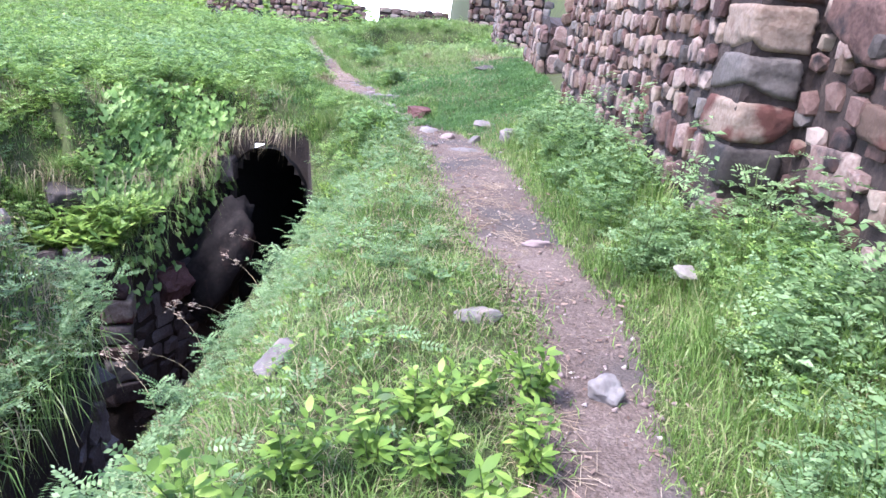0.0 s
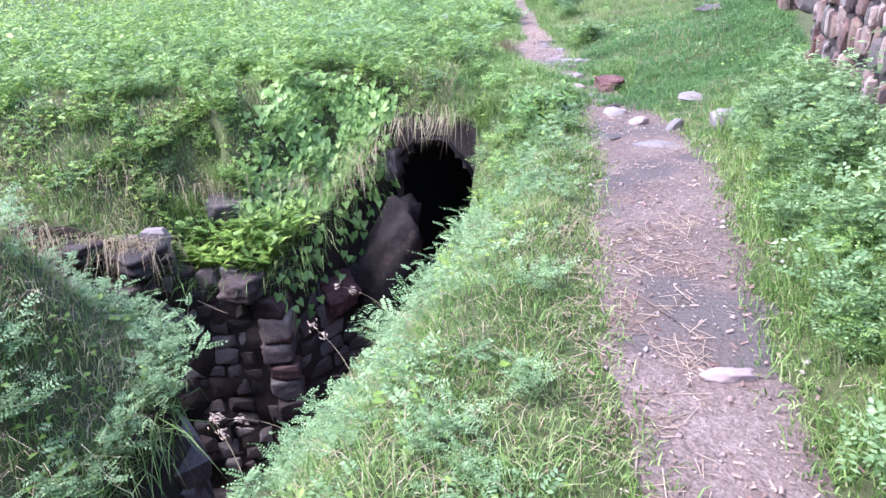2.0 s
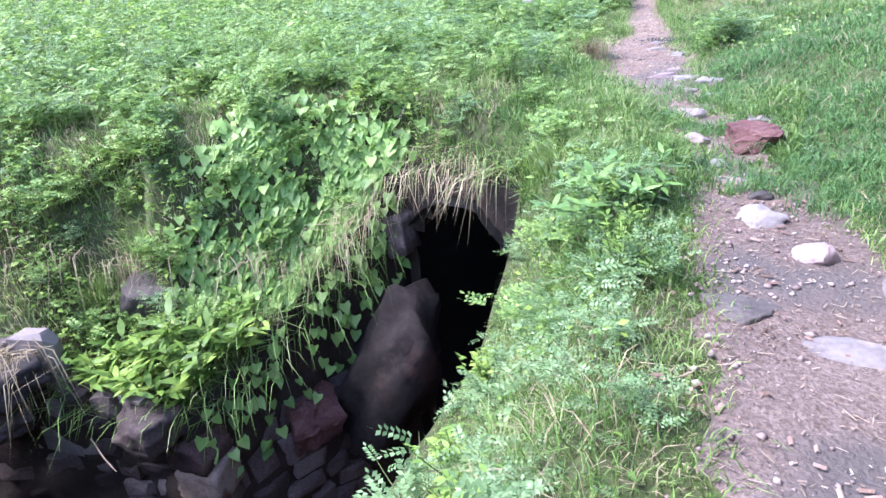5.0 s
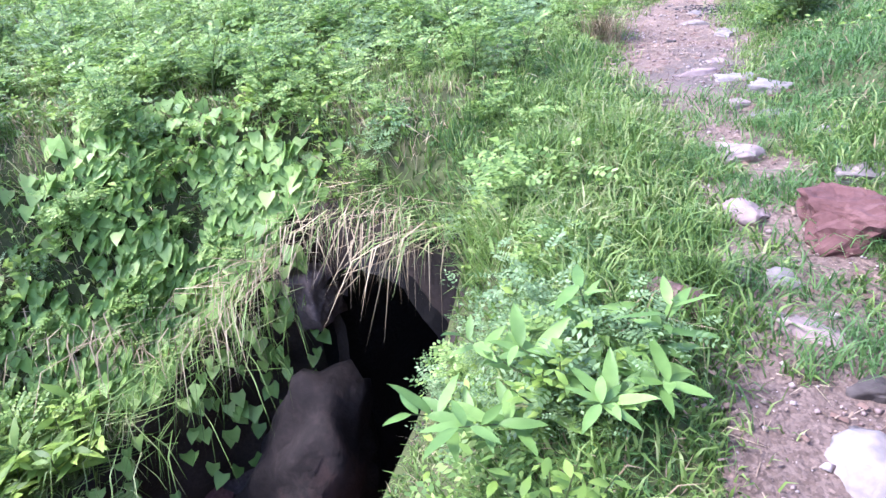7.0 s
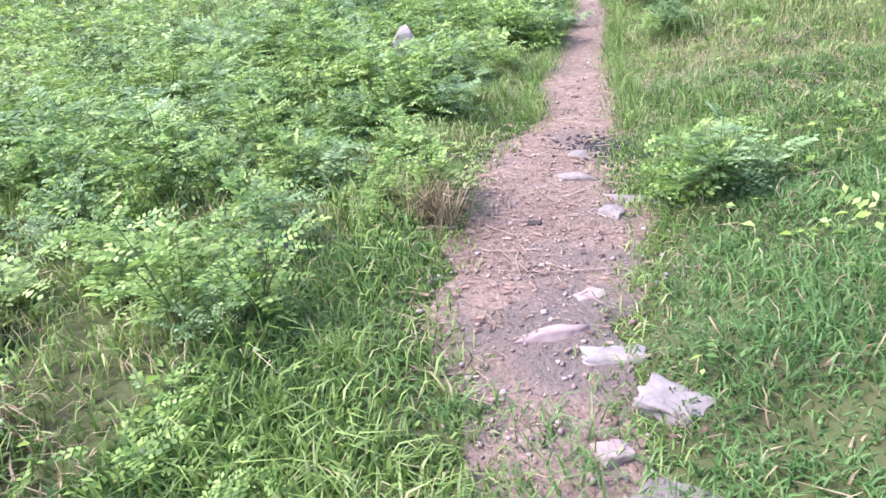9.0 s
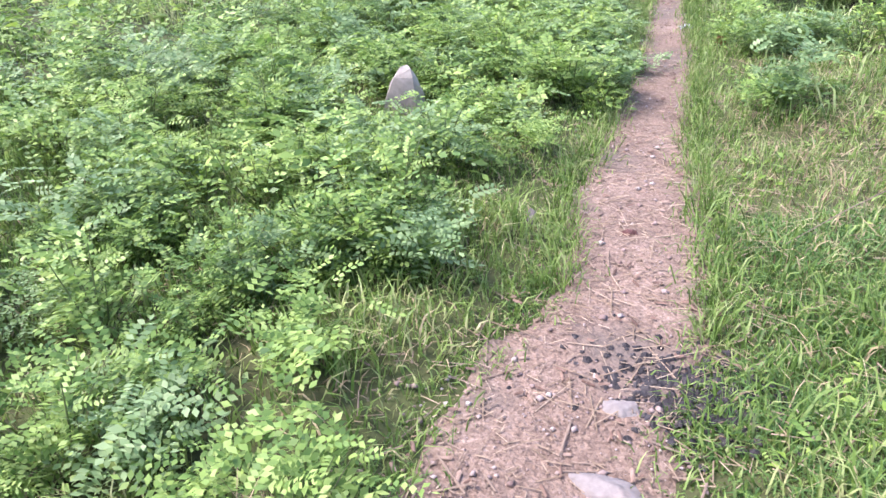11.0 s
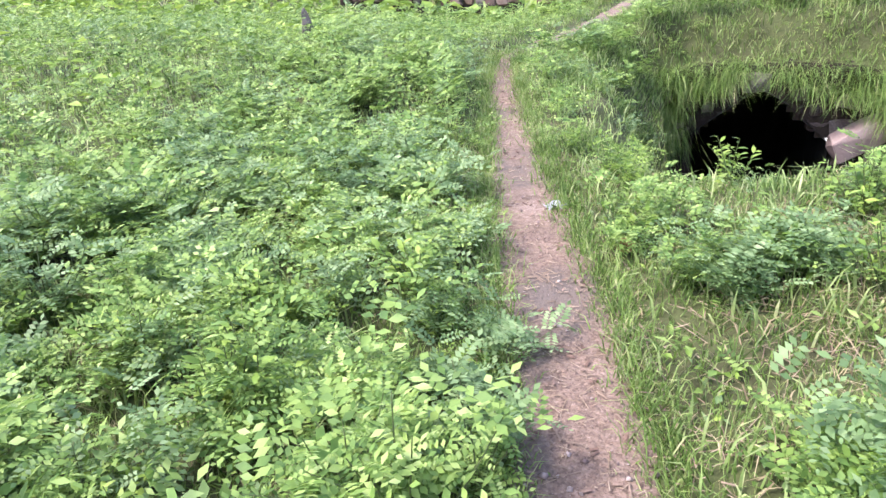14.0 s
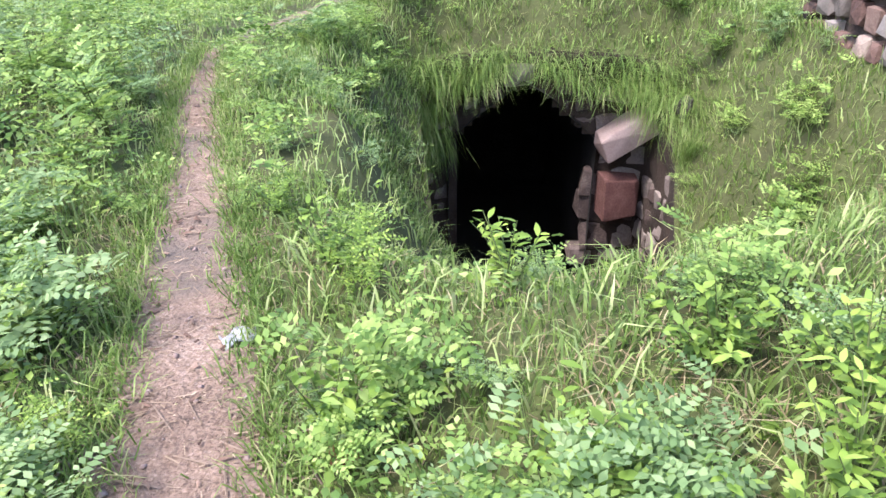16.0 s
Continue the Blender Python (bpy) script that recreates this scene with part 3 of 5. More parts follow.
lay_stones(wall_2, (2.24, 4.15), (2.24, 1.6), 0.3, 2.4, (0.08, 0.22), (0.12, 0.22), 7, proud=0.02, thick=0.09, limit=90, gap=0.12, lean=14, fill=0.8, turn=3)
lay_stones(wall_3, (2.25, 17.0), (1.88, 12.0), 0.1, 1.25, (0.14, 0.34), (0.2, 0.32), 8, limit=90)
lay_stones(wall_3, (1.9, 12.0), (2.9, 12.0), 0.1, 1.25, (0.14, 0.3), (0.18, 0.28), 9, limit=20)
lay_stones(wall_4, (2.05, 24.9), (2.05, 22.3), -0.3, 2.0, (0.14, 0.34), (0.18, 0.28), 10, limit=110, meshes=WALLSTONES + [stone_mesh("stone", PALESTONE, 77, 0.7, 14)] * 3)
lay_stones(wall_4, (3.2, 24.9), (2.05, 24.9), -0.3, 2.0, (0.14, 0.34), (0.18, 0.28), 11, limit=40)
lay_stones(wall_4, (2.05, 22.3), (3.2, 22.0), -0.1, 2.0, (0.14, 0.34), (0.18, 0.28), 12, limit=50)
lay_stones(wall_5, (1.35, 28.6), (2.3, 28.6), -0.3, 2.5, (0.2, 0.45), (0.22, 0.4), 13, limit=40)
lay_stones(wall_5, (1.35, 30.2), (1.35, 28.6), -0.3, 2.5, (0.2, 0.45), (0.22, 0.4), 14, limit=40)
lay_stones(wall_6, (-2.5, 30.0), (0.3, 30.6), 0.1, 0.9, (0.2, 0.5), (0.14, 0.28), 15, limit=50)
lay_stones(wall_7, (-7.6, 32.4), (-5.0, 31.8), 0.0, 0.95, (0.18, 0.4), (0.2, 0.34), 16, limit=60)
lay_stones(wall_8, (-10.6, 33.0), (-8.1, 32.4), 0.1, 1.2, (0.18, 0.4), (0.2, 0.34), 17, limit=60)
lay_stones(wall_9, (-4.7, 31.8), (-3.3, 31.8), 0.0, 0.9, (0.15, 0.35), (0.16, 0.28), 18, limit=25)

# masonry in the pits
PITSTONES = [stone_mesh("stone", PITSTONE, 60 + i, 0.6, 14) for i in range(6)]
lay_stones(pit_wall_1, (-3.97, 8.22), (-5.0, 7.96), -5.2, -2.0, (0.18, 0.42), (0.18, 0.32), 20, proud=0.05, thick=0.25, meshes=PITSTONES, limit=90, skip=lambda s, z: s < 0.25)
lay_stones(pit_wall_1, (-5.0, 7.94), (-6.6, 7.32), -5.2, -1.75, (0.22, 0.5), (0.2, 0.36), 21, proud=0.03, thick=0.25, meshes=PITSTONES, limit=50, skip=lambda s, z: z < -2.2 and int(s * 7 + z * 11) % 3 == 0)
lay_stones(pit_wall_1, (-3.45, 9.85), (-3.95, 8.4), -5.2, -2.3, (0.22, 0.5), (0.22, 0.4), 22, proud=0.04, thick=0.25, meshes=PITSTONES, limit=40)
lay_stones(pit_wall_1, (-2.63, 5.15), (-2.36, 3.4), -3.8, -1.3, (0.2, 0.45), (0.16, 0.3), 23, proud=0.06, thick=0.3, meshes=PITSTONES, limit=40)
lay_stones(pit_wall_1, (-2.38, 3.4), (-2.35, 1.2), -3.8, -1.25, (0.2, 0.45), (0.18, 0.32), 29, proud=0.06, thick=0.3, meshes=PITSTONES, limit=50)
lay_stones(pit_wall_1, (-4.1, 6.1), (-2.68, 5.2), -3.2, -1.5, (0.2, 0.45), (0.16, 0.3), 24, proud=0.06, thick=0.3, meshes=PITSTONES, limit=30)
lay_stones(pit_wall_2, (0.82, 24.9), (0.82, 26.0), -3.8, -1.2, (0.2, 0.45), (0.2, 0.4), 28, proud=0.06, thick=0.3, meshes=PITSTONES, limit=24)
lay_stones(pit_wall_2, (0.8, 26.02), (0.16, 26.12), -3.6, -1.0, (0.25, 0.5), (0.3, 0.5), 25, proud=0.06, thick=0.3, meshes=PITSTONES, limit=16)
for k, (z, h, mt) in enumerate([(-2.5, 0.24, REDSTONE), (-2.8, 0.34, BUFFSTONE), (-3.14, 0.28, PITSTONE), (-3.42, 0.22, REDSTONE), (-3.7, 0.3, GREYSTONE), (-4.02, 0.3, PITSTONE)]):
    big_block(pit_wall_1, -3.98 + 0.04 * (k % 2), 8.28, z, (0.38, 0.38, h), mt, 340 + k, rz=10 + 5 * k)
rubble = random.Random(8)
for k in range(90):
    x, y = rubble.uniform(-5.5, -1.7), rubble.uniform(1.2, 8.0)
    if float(rim_field(np.array([x]), np.array([y]), PIT_A)[0][0]) < -0.15:
        s = rubble.uniform(0.15, 0.5)
        part("rubble_stone", rubble.choice(PITSTONES), pit_wall_1, m=trs(x, y, FLOOR_A + 0.12, s, s * rubble.uniform(0.6, 1), s * rubble.uniform(0.4, 0.8), rubble.uniform(-25, 25), rubble.uniform(-25, 25), rubble.uniform(0, 360)))
# ledge stones over the dark undercut and round the passage mouths
for k, (x, y, z, s, rz, tl, mt) in enumerate([
        (-5.35, 7.72, -1.72, (0.7, 0.5, 0.28), -20, 8, GREYSTONE), (-5.9, 7.5, -1.55, (0.6, 0.45, 0.22), -15, -6, PITSTONE), (-4.75, 8.86, -1.5, (0.5, 0.4, 0.3), 30, 10, GREYSTONE),
        (-4.5, 9.0, -1.85, (0.4, 0.3, 0.3), 10, 0, PITSTONE), (-3.66, 9.3, -2.9, (0.5, 0.5, 0.6), 60, 25, RUSTROCK),
        (-3.1, 10.3, -1.3, (0.35, 0.3, 0.4), 0, 0, PITSTONE), (-2.95, 4.75, -1.15, (0.22, 0.18, 0.18), 25, 12, BUFFSTONE), (-3.35, 4.65, -1.1, (0.24, 0.22, 0.26), -10, 20, PALESTONE), (-2.75, 4.35, -1.3, (0.34, 0.26, 0.24), 20, 8, BUFFSTONE), (-2.8, 4.05, -1.45, (0.34, 0.3, 0.2), 0, 6, BUFFSTONE),
        (-5.5, 7.6, -2.1, (0.7, 0.4, 0.24), -18, 0, PITSTONE), (-4.2, 8.05, -2.15, (0.5, 0.4, 0.3), 0, 0, PITSTONE)]):
    tagged(part("ledge_stone", boulder_mesh("ledge_stone", mt, 400 + k, 0.35, 1.0, True), m=trs(x, y, z, *s, tl, 0, rz)), "weathered stone lodged in the overgrown pit bank", "rock", "stones in the pit bank")
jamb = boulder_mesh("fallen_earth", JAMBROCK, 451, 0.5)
tagged(part("fallen_earth", jamb, m=trs(-3.3, 10.1, -3.0, 1.5, 1.3, 2.6, 0, 30, -20)), "brown slide of earth and rock beside the passage mouth, darkened in colour as shade", "rock", "stones in the pit bank")
lay_stones(pit_wall_2, (0.12, 26.1), (-1.85, 26.25), -2.4, -0.85, (0.16, 0.36), (0.14, 0.24), 26, proud=0.03, thick=0.25, meshes=PITSTONES, limit=14, skip=lambda s, z: z < -0.68 - 0.8 * abs(2 * s / 1.98 - 1))
lay_stones(pit_wall_2, (-1.85, 26.25), (-2.3, 25.95), -3.6, -0.9, (0.16, 0.36), (0.16, 0.3), 27, proud=0.03, thick=0.25, meshes=PITSTONES, limit=30)
tagged(part("lintel_slab", stone_mesh("lintel_slab", PINKSTONE, 431, 0.9, 10), m=trs(0.42, 25.85, -1.4, 0.8, 0.5, 0.34, 0, -28, 4)), "fallen pale pink slab leaning beside the passage mouth", "stone slab")
tagged(part("jamb_block", stone_mesh("jamb_block", RUSTROCK, 432, 0.9, 10), m=trs(0.42, 25.92, -2.3, 0.5, 0.45, 0.62, 0, 0, 5)), "dark red block beside the passage mouth", "stone block")
tagged(part("keystone", stone_mesh("keystone", PITSTONE, 433, 0.8, 12), m=trs(-0.95, 26.26, -0.7, 0.45, 0.36, 0.3, 0, 0, 5)), "brown stone over the passage mouth", "stone block")

# loose stones on and beside the path
for a in [
        (0.84, 4.5, (.25, .15, .1), PINKSTONE, 1, "smooth pink stone lying on the path", 15, .3),
        (0.88, 2.66, (.2, .17, .2), PALESTONE, 2, "pointed pale stone at the path edge", 20, .25),
        (0.36, 3.28, (.3, .17, .14), PALESTONE, 3, "pale stone half sunk in the grassy ridge", 10, .35),
        (-0.62, 2.85, (.25, .2, .3), PALESTONE, 4, "grey stone standing in the ridge grass", 30, .4),
        (-0.13, 10.3, (.5, .36, .3), RUSTROCK, 5, "rough rust-red rock beside the path", 20, .3),
        (0.25, 8.75, (.36, .28, .22), PINKSTONE, 6, "pinkish embedded rock on the path", -10, .4),
        (0.44, 8.0, (.75, .28, .1), PALESTONE, 7, "flat pale stone set across the path", -8, .45),
        (0.0, 8.2, (.36, .3, .14), GREYSTONE, 8, "grey stone embedded in the path edge", 20, .4),
        (0.58, 8.55, (.3, .22, .2), GREYSTONE, 9, "dark brown rock in short grass", 40, .35),
        (0.98, 8.3, (.26, .24, .3), PALESTONE, 10, "upright pale stone in short grass", 10, .3),
        (1.2, 8.2, (.22, .18, .18), PALESTONE, 11, "small pale stone in short grass", 60, .3),
        (0.78, 9.4, (.55, .25, .14), PALESTONE, 12, "long pale stone in the grass", -10, .4),
        (0.0, 9.1, (.34, .26, .18), PALESTONE, 13, "whitish flat stone on the path", 30, .4),
        (-0.03, 9.2, (.16, .12, .1), GREYSTONE, 14, "small grey stone by the path edge", 0, .35),
        (-0.02, 9.42, (.18, .13, .1), GREYSTONE, 15, "small dark stone by the path", 50, .35),
        (-0.2, 9.62, (.3, .22, .12), PINKSTONE, 39, "dull pinkish stone bedded in grass", -20, .45),
        (-0.15, 10.76, (.34, .24, .12), PALESTONE, 40, "broad pale stone in short grass", 10, .45),
        (-0.3, 11.2, (.24, .14, .08), PALESTONE, 41, "flat pale stone in short grass", 20, .45),
        (0.02, 11.3, (.26, .16, .1), GREYSTONE, 42, "grey stone on a bare red patch", 0, .4),
        (-0.32, 9.88, (.18, .14, .1), PALESTONE, 43, "small pale grey stone by the path", 0, .4),
        (-0.67, 10.85, (.3, .22, .2), PINKSTONE, 27, "angular orange-buff stone at the path edge", -35, .3),
        (-0.52, 10.3, (.28, .13, .12), PINKSTONE, 17, "long dull pink stone at the path edge", -40, .3),
        (-0.48, 9.82, (.24, .17, .12), GREYSTONE, 18, "grey stone bedded in the path", 10, .4),
        (-0.6, 9.6, (.24, .2, .2), REDSTONE, 19, "reddish stone half hidden in grass", 10, .35),
        (-0.66, 11.72, (.34, .24, .12), PALESTONE, 20, "flat pale stone in short grass", -15, .4),
        (-0.58, 11.4, (.3, .18, .08), PALESTONE, 21, "low pale stone in short grass", 5, .45),
        (-0.78, 11.48, (.18, .14, .12), PINKSTONE, 22, "small pinkish stone at the path edge", 45, .3),
        (-1.1, 11.96, (.4, .14, .12), PINKSTONE, 23, "long pinkish stone on the path", 32, .4),
        (-0.88, 11.9, (.36, .13, .1), PALESTONE, 24, "long pale stone in the grass edge", 24, .4),
        (-1.5, 13.55, (.3, .16, .14), PALESTONE, 25, "whitish block at the path edge", 0, .35),
        (-1.18, 13.08, (.2, .15, .12), PALESTONE, 26, "whitish stone at the path edge", -20, .35),
        (-1.1, 13.3, (.42, .15, .1), PALESTONE, 27, "long whitish stone in the grass", -8, .4),
        (-1.52, 12.86, (.16, .08, .06), GREYSTONE, 28, "small grey stone on the path", 20, .35),
        (-1.6, 13.9, (.16, .12, .1), PALESTONE, 29, "small pale stone beside burnt ash", 0, .35),
        (-2.5, 12.05, (.26, .22, .2), PALESTONE, 30, "pale stone among the grass", 20, .4),
        (-4.1, 16.2, (.34, .26, .44), STANDSTONE, 137, "pointed pale stone standing among weeds", 20, .25),
        (-2.44, 14.96, (.1, .08, .14), PALESTONE, 32, "small pale stone at the path edge", 20, .3),
        (-1.98, 15.12, (.12, .09, .06), RUSTROCK, 33, "small red clod on the path", 20, .35),
        (1.0, 13.6, (.6, .32, .2), GREYSTONE, 34, "grey slab lying in the grass", -15, .35),
        (-8.0, 26.0, (.3, .3, .6), GREYSTONE, 35, "grey stone standing in far weeds", 0, .2),
        (-2.75, 18.25, (.1, .07, .05), PALESTONE, 36, "small pale stone on the path", 0, .3),
        (0.95, 25.3, (.3, .3, .4), GREYSTONE, 37, "grey stone on the weedy bank", 0, .3),
        (-1.06, 12.25, (.2, .12, .07), PINKSTONE, 38, "small flat stone in the path", 60, .4)]:
    big = a[2][2] < 0.25
    rock(a[0], a[1], (a[2][0], a[2][1], a[2][2] * (0.85 if big else 1)), a[3], a[4], a[5], a[6], a[7] + (0.06 if big else 0), rough=0.7 if a[3] is RUSTROCK else 0.4)
tagged(part("brick_fragment", stone_mesh("brick_fragment", BRICKRED, 500, 0.95, 8), m=trs(-2.46, 19.1, float(height(-2.46, 19.1)) + 0.03, 0.09, 0.07, 0.07, 5, 8, 20)), "broken red brick piece in the grass", "brick")

# ---- plants ----


def blades(px, py, pz, hgt, wid, lean, seg=2):
    """Grass blades: three-cornered tips on a bent strip."""
    n = len(px)
    yaw = rng.uniform(0, 2 * math.pi, n)
    az = rng.uniform(0, 2 * math.pi, n)
    wx, wy = np.cos(yaw) * wid / 2, np.sin(yaw) * wid / 2
    bx, by = np.cos(az) * lean * hgt, np.sin(az) * lean * hgt
    v = np.zeros((n, 5, 3), np.float32)
    v[:, 0] = np.stack([px - wx, py - wy, pz], -1)
    v[:, 1] = np.stack([px + wx, py + wy, pz], -1)
    mx, my, mz = px + bx * 0.35, py + by * 0.35, pz + hgt * 0.62
    v[:, 2] = np.stack([mx + wx * 0.8, my + wy * 0.8, mz], -1)
    v[:, 3] = np.stack([mx - wx * 0.8, my - wy * 0.8, mz], -1)
    v[:, 4] = np.stack([px + bx, py + by, pz + hgt * (1 - 0.35 * np.minimum(lean, 1.5))], -1)
    i = np.arange(n)[:, None] * 5
    return v.reshape(-1, 3), i + np.array([[0, 1, 2, 3]]), i + np.array([[3, 2, 4]])


def leaves(pos, along, up, length, width, fold=0.25, droop=0.2):
    """Drooping pointed-oval leaf blades. along and up: unit rows."""
    n = len(pos)
    side = np.cross(along, up)
    side /= np.linalg.norm(side, axis=1, keepdims=True) + 1e-9
    nrm = np.cross(side, along)
    L, W = np.asarray(length).reshape(-1, 1) * np.ones((n, 1)), np.asarray(width).reshape(-1, 1) * np.ones((n, 1))
    v = np.zeros((n, 8, 3), np.float32)
    v[:, 0] = pos
    for k, (u, half) in enumerate(((0.2, 0.34), (0.5, 0.5), (0.78, 0.27))):
        rib = pos + along * L * u - nrm * L * droop * u * u + nrm * W * fold * half
        v[:, 1 + 2 * k], v[:, 2 + 2 * k] = rib + side * W * half, rib - side * W * half
    v[:, 7] = pos + along * L - nrm * L * droop
    i = np.arange(n)[:, None] * 8
    tris = np.concatenate([i + np.array([t]) for t in ((0, 2, 1), (1, 2, 4), (1, 4, 3), (3, 4, 6), (3, 6, 5), (5, 6, 7))])
    return v.reshape(-1, 3), tris


def quad_leaves(pos, along, up, length, width, fold=0.2):
    """Folded leaves of four points, bent along the midrib."""
    n = len(pos)
    side = unit(np.cross(along, up))
    nrm = np.cross(side, along)
    L, W = np.asarray(length).reshape(-1, 1), np.asarray(width).reshape(-1, 1)
    v = np.zeros((n, 4, 3), np.float32)
    v[:, 0] = pos
    v[:, 1] = pos + along * L * 0.45 + side * W * 0.5 + nrm * W * fold
    v[:, 2] = pos + along * L - nrm * L * 0.15
    v[:, 3] = pos + along * L * 0.45 - side * W * 0.5 + nrm * W * fold
    i = np.arange(n)[:, None] * 4
    return v.reshape(-1, 3), np.concatenate([i + np.array([[0, 1, 2]]), i + np.array([[0, 2, 3]])])


def unit(v):
    return v / (np.linalg.norm(v, axis=-1, keepdims=True) + 1e-9)


def pinnate_leaves(base, along, up, length, pairs=6, leaflet=0.3, width=0.46):
    """Feather leaves: a row of leaflet pairs along each rib, two triangles a leaflet."""
    n = len(base)
    side = unit(np.cross(along, up))
    nrm = unit(np.cross(side, along))
    L = np.asarray(length).reshape(-1, 1)
    vs, fs = [], []
    count = 0
    for k in range(2 * pairs + 1):
        if k == 2 * pairs:
            u, way = 1.0, along
        else:
            u = 0.22 + 0.78 * (k // 2) / pairs
            s = 1 if k % 2 else -1
            way = unit(side * s + along * 0.45)
        root = base + along * L * u - nrm * L * 0.28 * u * u
        ll = L * leaflet * (1 - 0.35 * abs(u - 0.5)) * rng.uniform(0.85, 1.15, (n, 1))
        ww = ll * width
        cross = unit(np.cross(way, nrm + rng.normal(0, 0.25, (n, 3))))
        v = np.zeros((n, 4, 3), np.float32)
        v[:, 0] = root
        v[:, 1], v[:, 3] = root + way * ll * 0.5 + cross * ww * 0.5, root + way * ll * 0.5 - cross * ww * 0.5
        v[:, 2] = root + way * ll - nrm * ll * 0.12
        vs.append(v.reshape(-1, 3))
        fs.append(count + np.arange(n)[:, None] * 4 + np.arange(4)[None, :])
        count += n * 4
    return np.concatenate(vs), np.concatenate(fs)


def stems_mesh(name, lines, mat, radius=0.004):
    """Thin three-sided stems along the given polylines."""
    vs, qs = [], []
    for ln in lines:
        k0 = len(vs)
        for j, p in enumerate(ln):
            if j == 0 and k0 and tuple(ln[0]) == tuple(lines[0][0]):
                continue
            r = radius * (1 - 0.7 * j / max(1, len(ln) - 1))
            for a in range(3):
                t = a * 2.094
                vs.append((p[0] + r * math.cos(t), p[1] + r * math.sin(t), p[2]))
        shared = k0 > 0 and tuple(ln[0]) == tuple(lines[0][0])
        for j in range(len(ln) - 1):
            for a in range(3):
                b = (a + 1) % 3
                lo = k0 + (j - 1 if shared else j) * 3
                root = 0 if shared and j == 0 else lo
                qs.append((root + a, root + b, lo + 3 + b, lo + 3 + a))
    return mesh_np(name, vs, [np.array(qs)], mat)


def grow_stems(count, hgt, reach, seed):
    r = random.Random(seed)
    out = []
    for _ in range(count):
        a, lean = r.uniform(0, 6.28), r.uniform(0.15, 1.0) * reach
        h = hgt * r.uniform(0.6, 1.05)
        bend = r.uniform(0.6, 1.6)
        wig = r.uniform(-0.6, 0.6)
        out.append([(math.cos(a + wig * u) * lean * u ** bend, math.sin(a + wig * u) * lean * u ** bend, h * (u - 0.12 * u * u)) for u in np.linspace(0, 1, 6)])
    return out


def weed(kind, seed, hgt=0.4, reach=0.25, stems=7, per=6, size=0.1, mat=None, label="", category="weed"):
    """One plant: stems and foliage under an empty at its foot."""
    thing = new(kind)
    tagged(thing, label, category)
    lines = grow_stems(stems, hgt, reach, seed)
    r = np.random.default_rng(seed)
    base, along = [], []
    for ln in lines:
        ln = np.array(ln)
        for k in range(per):
            u = 0.25 + 0.75 * (k + r.uniform(0, 0.8)) / per
            f = min(u, 0.999) * 5
            i = int(f)
            p = ln[i] + (ln[i + 1] - ln[i]) * (f - i)
            a = r.uniform(0, 6.28)
            base.append(p)
            along.append((math.cos(a), math.sin(a), r.uniform(0.0, 0.9)))
    base, along = np.array(base), unit(np.array(along))
    up = np.tile((0.0, 0.0, 1.0), (len(base), 1)) + r.normal(0, 0.2, (len(base), 3))
    size_row = size * r.uniform(0.7, 1.25, len(base))
    part("stem", stems_mesh("stem", lines, STEM, 0.004 + hgt * 0.004), thing)
    if kind.startswith("pinnate"):
        v, f = pinnate_leaves(base, along, up, size_row, 6, 0.25, 0.55)
        part("foliage", mesh_np("foliage", v, [f], mat), thing)
    else:
        v, f = leaves(base, along, up, size_row, size_row * (0.28 if kind.startswith("lance") else 0.4), 0.15, 0.18)
        part("foliage", mesh_np("foliage", v, [f], mat), thing)
    return thing


def tuft(seed, n=60, hgt=0.3, spread_r=0.06, lean=0.7, mat=None, label="", wid=0.006):
    rr = np.random.default_rng(seed)
    a, d = rr.uniform(0, 6.28, n), np.abs(rr.normal(0, spread_r, n))
    v, q, t = blades(np.cos(a) * d, np.sin(a) * d, np.zeros(n), hgt * rr.uniform(0.5, 1.1, n), np.full(n, wid), lean * rr.uniform(0.4, 1.3, n))
    return tagged(new("grass_tuft", mesh_np("grass_tuft", v, [q, t], mat)), label, "grass tuft")


def scatter(n, x0, x1, y0, y1, seed):
    r = np.random.default_rng(seed)
    return r.uniform(x0, x1, n), r.uniform(y0, y1, n)


def off_path(x, y, margin=0.0):
    broken = np.clip((y - 8.9) / 0.5, 0, 1) * np.clip((12.0 - y) / 0.5, 0, 1)
    heavy = np.clip((y - 9.3) / 0.5, 0, 1) * np.clip((11.3 - y) / 0.4, 0, 1)
    patch = np.clip(0.5 * heavy + 1.6 * wobble(x, y, 18, 0.16) + 0.5 * wobble(x, y, 19, 0.07), 0, 1) * broken
    return np.abs(x - path_x(y)) - path_half(y) * (1 + 0.25 * wobble(0, y, 8, 0.3)) * (1 - 1.1 * patch) - margin


def free(x, y, margin=0.02):
    sa = rim_field(x, y, PIT_A)[0]
    sb = rim_field(x, y, PIT_B)[0]
    walls = ((x > 1.75) & (y > 4) & (y < 9.9)) | ((x > 2.15) & (y < 4.2)) | ((x > 1.85) & (y > 11.9) & (y < 17.1)) | ((x > 1.95) & (y > 21.9) & (y < 25))
    return (sa > margin) & (sb > margin) & ~walls


